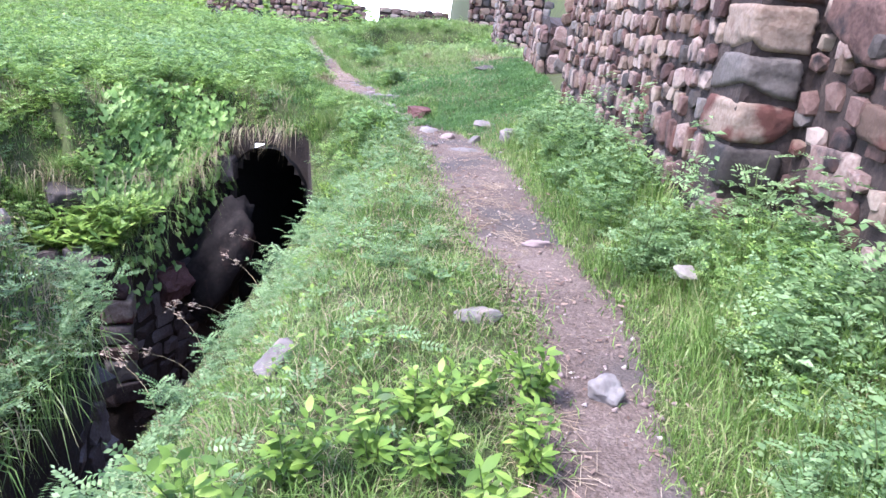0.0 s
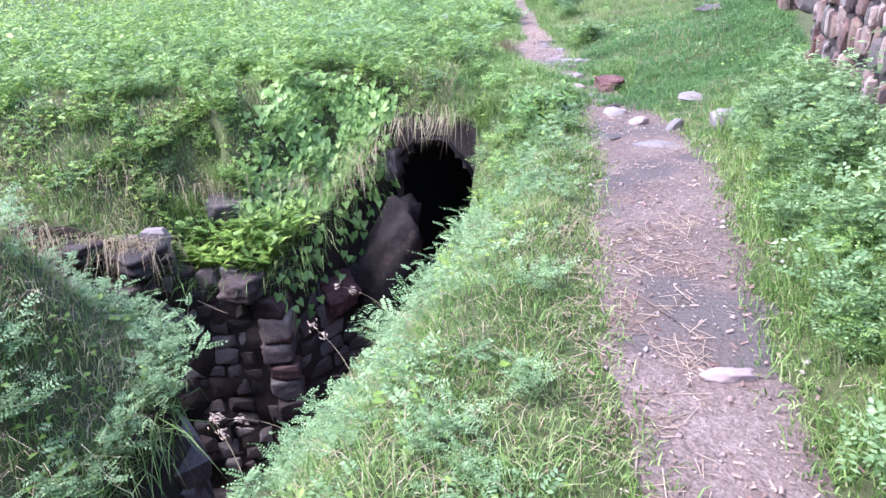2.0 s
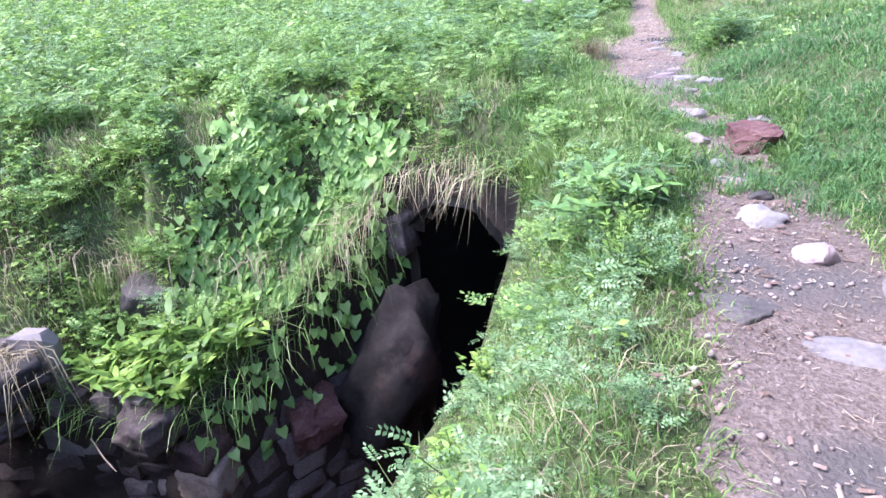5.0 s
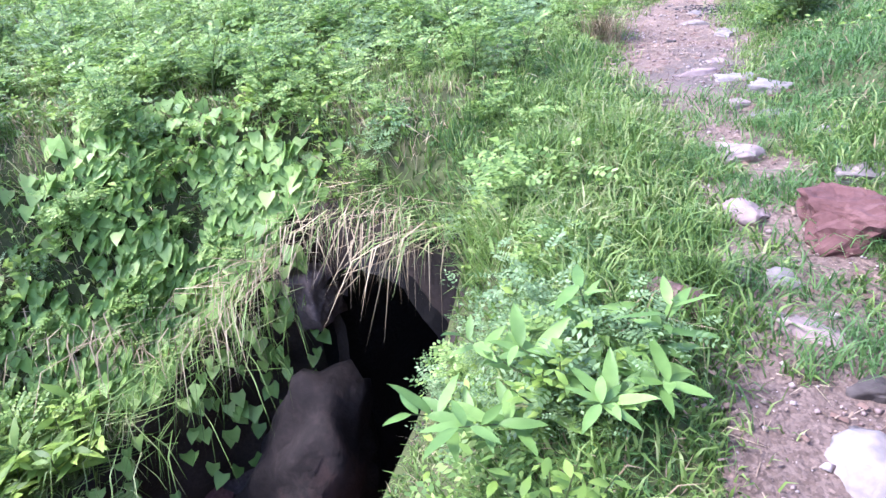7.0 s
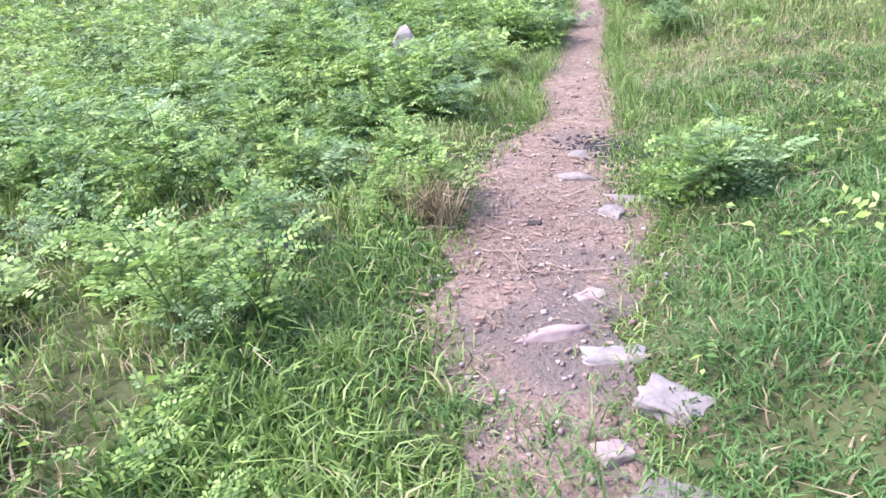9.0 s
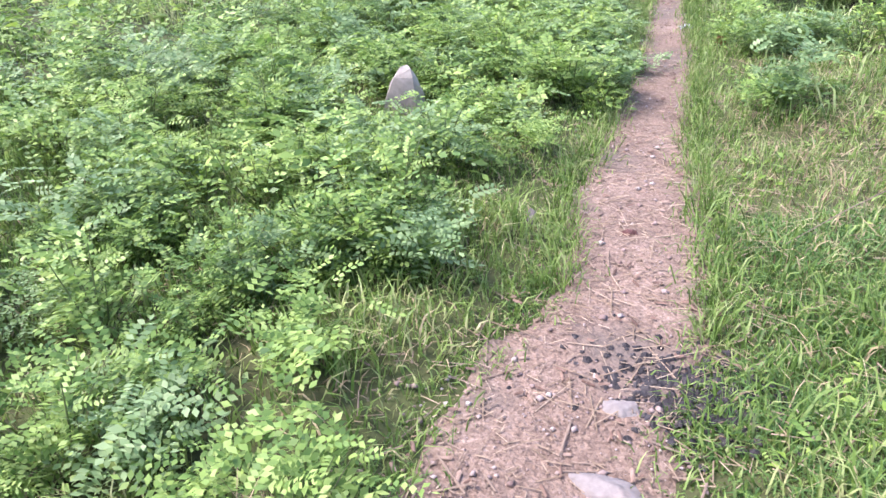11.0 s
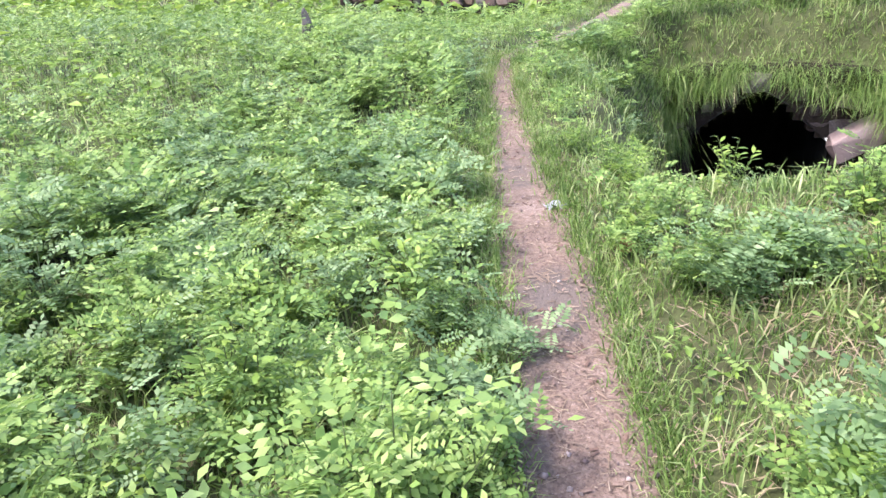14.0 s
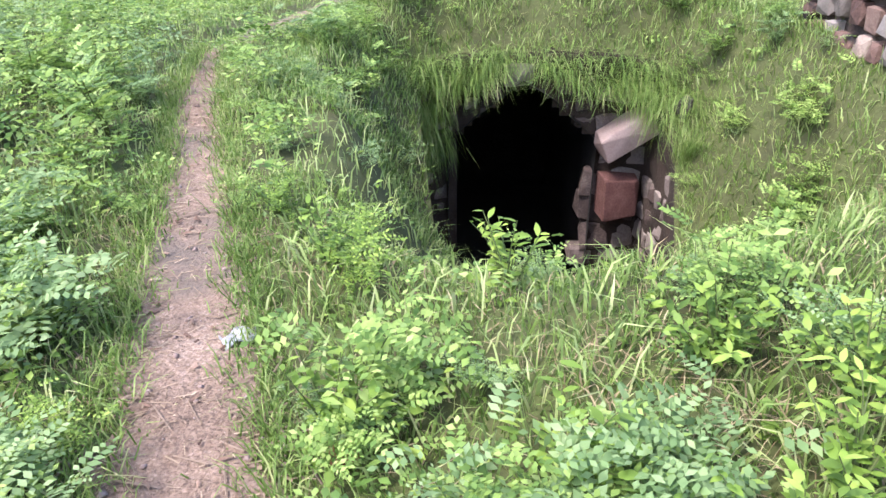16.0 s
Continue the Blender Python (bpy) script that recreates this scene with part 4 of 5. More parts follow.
def lushness(x, y):
    """How tall the weeds stand, from 0 to 1, over the plan."""
    d = x - path_x(y)
    o = off_path(x, y)
    g = np.clip(0.34 + 1.45 * wobble(x, y, 12, 0.42) + 0.5 * wobble(x, y, 14, 0.15), 0.02, 1.45)
    left = np.where(y > 15.8, np.clip((-d - 0.26) / 0.3, 0, 1), np.clip((-d - 0.6) / 0.6, 0, 1))
    ridge = (d < 0) & (y < 10)
    zone = np.where(ridge, (0.6 + 0.3 * np.clip((y - 5) / 3, 0, 1)) * np.clip((-d - 0.5) / 0.35, 0, 1), left)
    far_bank = (y > 7.0) & (x < -2.0)
    zone = np.where(far_bank & (y < 13), np.clip((y - 7.2) / 1.5, 0.3, 0.9), zone)
    ledge = (x < -2.2) & (y < 7)
    zone = np.where(ledge, 0.6, zone)
    right_low = (d > 0) & (y < 8.2)
    zone = np.where(right_low, np.clip((d - 0.45) / 0.4, 0, 1) * 1.1, zone)
    lawn = (d > 0) & (y >= 8.2)
    lawn_w = np.interp(y, [8.2, 12.5, 13.2, 15, 16.5, 18, 20], [0.12, 0.15, 0.35, 0.12, 0.2, 0.36, 0.52])
    lawn_w = np.where((d > 1.4) & (y < 12), 0.6, lawn_w)
    zone = np.where(lawn, lawn_w * np.clip(o / 0.3, 0, 1), zone)
    bald = np.where((y > 10.4) & (y < 13.5) & (d < 0) & (d > -2.4), 0.3, 1.0)
    bowl = np.where((y > 18) & (rim_field(x, y, PIT_B)[0] < 3.2) & (x > -3.0), 0.5, 1.0)
    rim = np.where((x > -2.0) & (y < 10) & (d < 0), np.clip(rim_field(x, y, PIT_A)[0] / 0.5, 0.35, 1), 1.0)
    bald = bald * bowl * rim * np.clip(np.hypot((x + 4.0) * 1.2, y - 15.85) / 0.6 - 0.35, 0.05, 1)
    return zone * g * bald * np.clip(o / 0.25, 0, 1)


def keep_some(x, y, weight, seed):
    return np.random.default_rng(seed).uniform(0, 1, len(x)) < weight


# grass, thick near the path and thinner far off
def grass_field(name, n, box, seed, hgt, wid, mat, label, weight=None, lean=0.55):
    x, y = scatter(n, *box, seed)
    ok = free(x, y) & (off_path(x, y) > -0.05)
    if weight is not None:
        ok &= keep_some(x, y, weight(x, y), seed + 1)
    x, y = x[ok], y[ok]
    rimfall = np.where((x > -2.0) & (x < 0) & (y < 10), np.clip(rim_field(x, y, PIT_A)[0] / 0.6, 0.4, 1), 1.0)
    h = hgt * rimfall * rng.uniform(0.45, 1.15, len(x)) * (0.75 + 0.45 * wobble(x, y, 21, 0.35)) * np.clip(0.35 + off_path(x, y) / 0.5, 0.3, 1)
    v, q, t = blades(x, y, height(x, y) - 0.01, np.clip(h, 0.02, None), wid * rng.uniform(0.7, 1.4, len(x)), lean * rng.uniform(0.2, 1.7, len(x)))
    return tagged(new(name, mesh_np(name, v, [q, t], mat)), label, "grass", kind="stuff")


def edge_thin(x, y):
    return np.clip(0.4 + off_path(x, y) / 0.2 + 0.35 * wobble(x, y, 33, 0.12), 0.1, 1)


grass_field("ridge_grass", 105000, (-2.6, 1.9, 1.2, 8.8), 31, 0.16, 0.0045, GRASS, "rough yellow-green grass on the ridge beside the path", edge_thin, 1.0)
grass_field("lawn_grass", 120000, (-2.2, 1.9, 8.2, 15.6), 32, 0.11, 0.0075, LAWN, "short green grass beside the path", edge_thin, 1.0)
grass_field("bank_grass", 42000, (-7.0, -0.8, 7.3, 15), 33, 0.22, 0.009, GRASS, "long grass between weeds on the slope", edge_thin, 0.75)
grass_field("pathside_grass", 60000, (-5.5, 0.8, 13.5, 21.5), 34, 0.17, 0.0065, GRASS, "grass among low weeds beside the path", edge_thin, 0.75)
grass_field("far_grass", 45000, (-14, 4, 17, 32), 35, 0.28, 0.012, PALEGRASS, "long grass over the far slope", None, 0.7)
grass_field("side_grass", 14000, (-16, -5, 6.5, 16), 37, 0.26, 0.017, GRASS, "long grass over the side slope", None, 0.7)
grass_field("wallside_grass", 22000, (0.9, 2.2, 1.0, 9.0), 38, 0.36, 0.006, GRASS, "long rough grass and weeds along the wall", edge_thin, 0.6)
grass_field("hill_grass", 14000, (-40, -2, 30, 62), 39, 0.8, 0.06, PALEGRASS, "long pale grass over the far hillside", None, 0.7)
grass_field("verge_grass", 15000, (-1.9, 0.1, 8.2, 11.3), 61, 0.2, 0.009, GRASS, "rough grass between the pit and the path", edge_thin, 0.8)
grass_field("overhang_grass", 26000, (-3.6, 2.2, 22.5, 29), 62, 0.24, 0.01, GRASS, "long grass over the bank of the second pit", None, 1.0)
grass_field("dry_bank_grass", 9000, (-7.5, -2.2, 7.2, 10.9), 63, 0.2, 0.008, DRYGRASS, "dry brown grass on the pit bank", None, 1.1)
grass_field("dry_grass", 5000, (-1.8, 1.6, 14.3, 19.5), 69, 0.16, 0.006, DRYGRASS, "dry stalks lying among rough grass", edge_thin, 1.6)
grass_field("dry_ridge_grass", 18000, (-2.6, 1.9, 1.2, 9.5), 70, 0.17, 0.005, DRYGRASS, "dry straw-coloured grass on the ridge", edge_thin, 1.3)
grass_field("dry_field_grass", 12000, (-5, 1.2, 10.5, 21), 64, 0.15, 0.007, DRYGRASS, "dry stalks among the green grass", edge_thin, 1.2)
grass_field("ledge_grass", 9000, (-4.6, -2.2, 2.4, 6.4), 71, 0.17, 0.006, GRASS, "short grass along the ruined ledge")
grass_field("dry_ledge_grass", 7000, (-4.2, -2.2, 2.4, 5.6), 72, 0.2, 0.005, DRYGRASS, "dry matted grass on the ruined ledge", None, 1.5)
grass_field("ledge_grass", 16000, (-8.5, -2.2, 1.0, 7.2), 36, 0.24, 0.01, GRASS, "grass on the ledge beyond the pit")


ey = rng.uniform(1, 26, 15000)
ex = path_x(ey) + rng.choice((-1, 1), 15000) * (path_half(ey) + rng.normal(0.01, 0.07, 15000))
eh = 0.07 * rng.uniform(0.4, 1.3, 15000)
ev, eq, et = blades(ex, ey, height(ex, ey), eh, np.full(15000, 0.007), rng.uniform(0.3, 1.4, 15000))
tagged(new("edge_grass", mesh_np("edge_grass", ev, [eq, et], GRASS)), "thin grass creeping over the path edges", "grass", kind="stuff")
fy = rng.uniform(14.4, 25, 7000)
fx = path_x(fy) + rng.choice((-1, 1), 7000) * (path_half(fy) + rng.normal(0.05, 0.06, 7000))
fv, fq2, ft = blades(fx, fy, height(fx, fy) - 0.01, 0.17 * rng.uniform(0.4, 1.3, 7000), np.full(7000, 0.007), rng.uniform(0.3, 1.2, 7000))
tagged(new("edge_grass", mesh_np("edge_grass", fv, [fq2, ft], GRASS)), "longer grass leaning over the upper path", "grass", kind="stuff")
grass_field("outer_grass", 40000, (-26, 14, -12, 34), 65, 0.34, 0.03, GRASS, "rough grass over the land around", lambda x, y: ((x < -7.5) | (x > 3.2) | (y < 1.2)) * 1.0, 0.8)


bx, by = rng.uniform(-1.4, 0.9, 26000), rng.uniform(9.1, 11.7, 26000)
ok = (np.abs(bx - path_x(by)) < path_half(by) + 0.15) & keep_some(bx, by, np.clip(0.35 + 1.3 * wobble(bx, by, 25, 0.22) + 0.5 * (bx - path_x(by)), 0, 1) * np.clip((by - 9.1) / 0.4, 0, 1) * np.clip((11.7 - by) / 0.5, 0, 1), 26)
bx, by = bx[ok], by[ok]
bv, bq, bt = blades(bx, by, height(bx, by), 0.12 * rng.uniform(0.4, 1.2, len(bx)), np.full(len(bx), 0.006), rng.uniform(0.3, 1.5, len(bx)))
tagged(new("patch_grass", mesh_np("patch_grass", bv, [bq, bt], LAWN)), "short grass growing over the stony stretch of the path", "grass", kind="stuff")


# low weeds that fill the ground between the single plants
def undergrowth(name, n, box, seed, size, tall, mat, label, pairs=5, broad=False):
    x, y = scatter(n, *box, seed)
    lush = lushness(x, y)
    ok = free(x, y, 0.03) & (lush > 0.12) & keep_some(x, y, np.clip(lush * 1.5, 0, 1), seed + 1)
    x, y, lush = x[ok], y[ok], lush[ok]
    k = len(x)
    z = height(x, y) + tall * lush * np.sqrt(rng.uniform(0.02, 1, k))
    a = rng.uniform(0, 6.28, k)
    along = unit(np.stack([np.cos(a), np.sin(a), rng.uniform(-0.1, 0.7, k)], -1))
    up = unit(np.stack([rng.normal(0, 0.3, k), rng.normal(0, 0.3, k) - 0.15, np.ones(k)], -1))
    s = size * rng.uniform(0.6, 1.3, k)
    base = np.stack([x, y, z], -1)
    if broad:
        v, f = quad_leaves(base, along, up, s, s * rng.uniform(0.4, 0.65, k))
    else:
        v, f = pinnate_leaves(base, along, up, s, pairs)
    return tagged(new(name, mesh_np(name, v, [f], mat)), label, "undergrowth", kind="stuff")


undergrowth("pinnate_undergrowth", 4000, (-6.5, 0, 10.3, 18), 41, 0.13, 0.45, PINNATE, "dense low weeds with feathery leaves")
undergrowth("pinnate_undergrowth", 4500, (-7.5, 1.9, 17, 26.5), 42, 0.14, 0.45, PINNATE, "dense low weeds with feathery leaves")
undergrowth("far_undergrowth", 9000, (-16, 2.5, 15, 31), 43, 0.24, 0.5, PINNATE, "feathery weeds over the far slope", 3)
undergrowth("bank_undergrowth", 2500, (-8, -1.4, 7.2, 11), 44, 0.12, 0.35, PINNATE, "weeds on the pit bank")
undergrowth("wallside_undergrowth", 4500, (1.0, 2.2, 1.0, 9.5), 45, 0.11, 0.5, BLUELEAF, "grey-green weeds along the foot of the wall")
undergrowth("ridge_undergrowth", 4500, (-2.6, 0.3, 1.2, 10.4), 46, 0.1, 0.3, BLUELEAF, "small weeds on the grassy ridge")
undergrowth("broad_undergrowth", 22000, (-6.5, 0.5, 10.3, 20), 47, 0.05, 0.22, BROAD, "small broad-leaved weeds", broad=True)
undergrowth("broad_undergrowth", 9000, (-2.6, 2.2, 1.0, 10.4), 48, 0.045, 0.25, BROAD, "small broad-leaved weeds", broad=True)
undergrowth("broad_undergrowth", 30000, (-9, 2.0, 19, 31), 49, 0.055, 0.3, BROAD, "small broad-leaved weeds", broad=True)
undergrowth("bluish_undergrowth", 20000, (-7, 1.8, 10.5, 26), 55, 0.045, 0.25, BLUELEAF, "small bluish weeds", broad=True)
undergrowth("slope_undergrowth", 18000, (-16, -6.5, 7, 16), 56, 0.1, 0.5, PINNATE, "dense weeds over the side slope", broad=True)
undergrowth("bank_leaves", 17000, (-8, -1.6, 7.2, 11.2), 57, 0.07, 0.35, BROAD, "leafy weeds on the pit bank", broad=True)
undergrowth("wallside_leaves", 14000, (1.0, 2.2, 1.0, 9.5), 59, 0.055, 0.5, BLUELEAF, "leafy grey-green weeds along the wall", broad=True)
undergrowth("hill_undergrowth", 22000, (-40, -2, 30, 60), 60, 0.45, 0.9, BROAD, "bushes over the far hillside", broad=True)
undergrowth("outer_undergrowth", 26000, (-26, -7.5, -8, 32), 66, 0.16, 0.5, BROAD, "weeds over the land around", broad=True)
undergrowth("outer_undergrowth", 12000, (3.2, 12, -8, 32), 67, 0.16, 0.5, BROAD, "weeds over the land around", broad=True)
undergrowth("mixed_undergrowth", 9000, (-9, 0.4, 12.5, 24), 68, 0.05, 0.55, PINNATE, "fine-leaved yellow-green weeds", broad=True)
undergrowth("ledge_undergrowth", 3000, (-8.5, -2.3, 1.0, 7.2), 50, 0.12, 0.45, BLUELEAF, "bluish weeds on the ledge beyond the pit")
undergrowth("ledge_leaves", 9000, (-8.5, -2.3, 1.0, 7.2), 58, 0.07, 0.4, BROAD, "leafy weeds on the ledge beyond the pit", broad=True)

# single plants
def plant_out(proto, spots, seed, group, lo=0.75, hi=1.25):
    r = random.Random(seed)
    first = True
    for x, y in spots:
        s = r.uniform(lo, hi)
        m = trs(x, y, float(height(x, y)) - 0.01, s, s, s * r.uniform(0.85, 1.15), r.uniform(-8, 8), r.uniform(-8, 8), r.uniform(0, 360))
        ob = copy_thing(proto, m)
        ob["group"] = group
    for o in (*proto.children_recursive, proto):
        bpy.data.objects.remove(o)


def choose(n, box, seed, least=0.25, gap=0.22):
    """Places where weeds stand tall, no two too close."""
    x, y = scatter(n * 12, *box, seed)
    ok = free(x, y, 0.06) & (lushness(x, y) > least)
    out = []
    for a, b in zip(x[ok], y[ok]):
        if len(out) >= n:
            break
        if all((a - p) ** 2 + (b - q) ** 2 > gap * gap for p, q in out):
            out.append((float(a), float(b)))
    return out


for i in range(3):
    plant_out(weed("pinnate_weed", 600 + i, 0.42, 0.26, 8, 6, 0.13, PINNATE, "bright green weed with feathery leaves"), choose(21, (-6, -0.6, 10.6, 18), 700 + i), i, "feathery weeds beside the path")
    plant_out(weed("pinnate_weed", 610 + i, 0.42, 0.28, 8, 6, 0.14, PINNATE if i else BLUELEAF, "leafy weed with feathery leaves"), choose(21, (-7, 1.8, 17, 25.5), 710 + i), i + 9, "feathery weeds round the second pit")
    plant_out(weed("broad_weed", 620 + i, 0.38, 0.2, 9, 11, 0.055, BROAD, "bright green weed with oval leaves"), choose(24, (-6, -1.6, 10.6, 21), 720 + i), i + 19, "oval-leaved weeds beside the path")
    plant_out(weed("pinnate_weed", 630 + i, 0.4, 0.24, 8, 6, 0.1, BLUELEAF, "grey-green weed at the foot of the wall"), choose(20, (1.05, 2.15, 1.5, 9), 730 + i, 0.2, 0.16), i + 29, "weeds along the wall")
    plant_out(weed("pinnate_weed", 640 + i, 0.45, 0.3, 8, 6, 0.14, PINNATE, "weed with feathery leaves on the slope"), choose(20, (-9, -2, 8.5, 13), 740 + i, 0.15), i + 39, "weeds on the pit bank")
plant_out(weed("broad_weed", 650, 0.28, 0.22, 10, 12, 0.065, BROAD, "bright weed with oval leaves on the ridge"), [(0.3, 2.45), (0.05, 2.3), (-0.1, 2.05), (0.55, 2.6), (0.15, 2.0), (-0.35, 1.9), (0.45, 2.1), (-0.6, 1.75), (0.3, 1.75)], 51, "oval-leaved weeds on the ridge", 0.8, 1.15)
plant_out(weed("pinnate_weed", 651, 0.3, 0.3, 8, 6, 0.14, BLUELEAF, "bluish feathery weed overhanging the pit"), [(-1.35, 1.9), (-1.4, 2.3), (-1.2, 1.6), (-1.0, 1.8), (-1.45, 2.8), (-1.25, 2.5), (-1.3, 3.1), (-1.35, 3.6), (-1.25, 4.2), (-1.1, 5.0), (-1.3, 2.1), (-1.15, 5.8), (-1.2, 6.6), (-1.1, 7.3), (-1.0, 7.9)], 52, "bluish weeds at the pit rim")
plant_out(weed("pinnate_weed", 652, 0.5, 0.4, 10, 7, 0.15, BLUELEAF, "bluish shrub at the pit edge"), [(-3.9, 6.1), (-4.35, 5.95), (-3.95, 5.85), (-4.6, 6.3), (-3.72, 5.65), (-3.8, 6.0), (-3.6, 5.45), (-4.9, 6.1), (-4.0, 5.5), (-2.7, 5.25), (-3.0, 5.6)], 53, "bluish shrubs at the pit edge", 0.7, 1.05)
plant_out(weed("lance_shrub", 653, 0.45, 0.35, 10, 9, 0.15, BROAD, "bright green shrub with long leaves on the pit bank", "shrub"), [(-4.25, 8.32), (-4.6, 8.25), (-4.0, 8.35), (-4.9, 8.2), (-3.85, 8.8), (-4.4, 8.5), (-4.1, 8.6)], 54, "long-leaved shrubs on the pit bank", 1.1, 1.5)
plant_out(weed("pinnate_shrub", 654, 0.36, 0.36, 10, 7, 0.15, BLUELEAF, "spreading bluish feathery shrub"), [(-1.95, 18.43), (-0.7, 13.2)], 55, "spreading shrubs beside the path")
plant_out(weed("broad_weed", 655, 0.36, 0.3, 12, 12, 0.05, BROAD, "yellow-green leafy bush by the pit"), [(-1.1, 18.7), (-0.9, 19.0), (-1.3, 18.5), (-1.2, 19.3)], 56, "yellow-green bushes by the pit")

plant_out(weed("pinnate_weed", 656, 0.45, 0.35, 9, 7, 0.15, PINNATE, "feathery weed over the second pit bank"), [(-2.6, 25.3), (-2.9, 25.9), (-2.4, 26.6), (-1.6, 26.8), (-0.6, 26.9), (0.4, 26.8), (1.1, 26.3), (1.3, 25.5), (1.2, 24.6), (-3.0, 24.8), (1.5, 23.8), (1.2, 23.0), (-2.8, 24.2), (0.0, 27.3)], 57, "weeds over the second pit bank", 0.9, 1.5)
plant_out(weed("pinnate_weed", 657, 0.3, 0.3, 9, 7, 0.15, BLUELEAF, "pale bluish feathery plant leaning over the path"), [(-3.1, 17.6), (-2.95, 18.0), (-2.95, 17.2), (-1.6, 18.7)], 58, "pale feathery plants by the path", 0.8, 1.2)
plant_out(weed("broad_weed", 658, 0.33, 0.22, 10, 11, 0.05, BROAD, "leafy weed on the ridge above the pit"), [(-0.95, 8.7), (-1.1, 9.1), (-0.6, 8.6), (-1.25, 8.3), (-0.5, 8.2), (-0.8, 8.0), (-1.0, 7.5), (-0.7, 7.0), (-1.1, 6.6), (-0.9, 6.0), (-0.75, 9.0), (-1.0, 5.3), (-0.6, 6.4)], 59, "leafy weeds on the ridge", 0.7, 1.1)

# massed weeds, each a clump of feathery leaves on its own foot
def clump(seed, hgt, reach, stems, per, size, pairs):
    r = np.random.default_rng(seed)
    base, along = [], []
    for ln in grow_stems(stems, hgt, reach, seed):
        ln = np.array(ln)
        for k in range(per):
            f = min(0.999, 0.3 + 0.7 * (k + r.uniform(0, 0.8)) / per) * 5
            i = int(f)
            base.append(ln[i] + (ln[i + 1] - ln[i]) * (f - i))
            a = r.uniform(0, 6.28)
            along.append((math.cos(a), math.sin(a), r.uniform(-0.1, 0.8)))
    base, along = np.array(base), unit(np.array(along))
    up = np.tile((0.0, 0.0, 1.0), (len(base), 1)) + r.normal(0, 0.25, (len(base), 3))
    return pinnate_leaves(base, along, up, size * r.uniform(0.65, 1.25, len(base)), pairs, 0.26, 0.56)


def weed_mass(name, n, box, seed, clumps, mat, label, least=0.25, gap=0.22, lo=0.7, hi=1.3):
    r = np.random.default_rng(seed)
    vs, fs, count = [], [], 0
    for x, y in choose(n, box, seed, least, gap):
        v, f = clumps[r.integers(len(clumps))]
        a, s = r.uniform(0, 6.28), r.uniform(lo, hi)
        c, d = math.cos(a) * s, math.sin(a) * s
        lx, ly = r.normal(0, 0.12, 2)
        w = np.stack([v[:, 0] * c - v[:, 1] * d + lx * v[:, 2], v[:, 0] * d + v[:, 1] * c + ly * v[:, 2], v[:, 2] * s * r.uniform(0.8, 1.15)], -1)
        vs.append(w + np.array((x, y, float(height(x, y)) - 0.02)))
        fs.append(f + count)
        count += len(v)
    return tagged(new(name, mesh_np(name, np.concatenate(vs), [np.concatenate(fs)], mat)), label, "weeds", kind="stuff")


FULL = [clump(800 + i, 0.42, 0.3, 10, 6, 0.14, 5) for i in range(4)]
FINE = [clump(810 + i, 0.38, 0.24, 11, 7, 0.085, 4) for i in range(3)]
LOOSE = [clump(820 + i, 0.42, 0.34, 9, 4, 0.15, 3) for i in range(4)]
weed_mass("feathery_weeds", 120, (-6.5, -1.6, 12.6, 21), 831, FULL, PINNATE, "clumps of bright feathery weeds", 0.36, 0.3, 0.7, 1.2)
weed_mass("bluish_weeds", 70, (-6.5, -1.6, 12.6, 21), 832, FULL, BLUELEAF, "clumps of bluish feathery weeds", 0.36, 0.3, 0.8, 1.35)
weed_mass("fresh_weeds", 60, (-6.5, -1.6, 12.6, 21), 833, FINE, BROAD, "clumps of yellow-green small-leaved weeds", 0.2, 0.25, 0.7, 1.2)
weed_mass("feathery_weeds", 150, (-4.5, 2.0, 18.5, 27), 834, LOOSE, PINNATE, "feathery weeds round the second pit", 0.25, 0.28, 0.45, 0.9)
weed_mass("bluish_weeds", 60, (-3.5, 2.0, 18.5, 25), 835, FINE, BLUELEAF, "bluish weeds round the second pit", 0.25, 0.28, 0.5, 0.9)
weed_mass("bank_weeds", 130, (-8, -0.8, 8.3, 13.5), 836, FULL, PINNATE, "feathery weeds over the pit bank", 0.12, 0.26, 0.6, 1.15)
weed_mass("bank_weeds", 90, (-8, -0.8, 8.3, 13.5), 837, FINE, BLUELEAF, "bluish weeds over the pit bank", 0.12, 0.26, 0.6, 1.15)
weed_mass("wallside_weeds", 50, (1.05, 2.2, 1.4, 9.2), 843, FINE, PINNATE, "small-leaved green weeds along the wall", 0.2, 0.13, 0.7, 1.3)
weed_mass("wallside_weeds", 50, (1.05, 2.2, 1.4, 9.2), 838, FINE, BLUELEAF, "grey-green small-leaved weeds along the wall", 0.2, 0.13, 0.8, 1.4)
weed_mass("ridge_weeds", 60, (-1.6, 0.1, 3.6, 9.6), 839, FINE, BLUELEAF, "grey-green small-leaved weeds on the ridge", 0.12, 0.16, 0.5, 1.0)
weed_mass("slope_weeds", 420, (-16, -2.5, 11.5, 31), 840, LOOSE, PINNATE, "feathery weeds over the slope", 0.25, 0.4, 0.8, 1.6)
weed_mass("slope_weeds", 160, (-14, -4.5, 7.5, 28), 841, LOOSE, BLUELEAF, "bluish weeds over the slope", 0.25, 0.4, 0.8, 1.5)
weed_mass("ledge_weeds", 50, (-5.5, -2.35, 2.2, 6.4), 842, FINE, BLUELEAF, "bluish feathery weeds along the ruined ledge", 0.1, 0.2, 0.8, 1.3)

weed_mass("slope_weeds", 50, (-11.5, -3.2, 30.7, 31.8), 844, LOOSE, PINNATE, "bushy weeds before the low terrace walls", -1, 0.2, 0.9, 1.5)

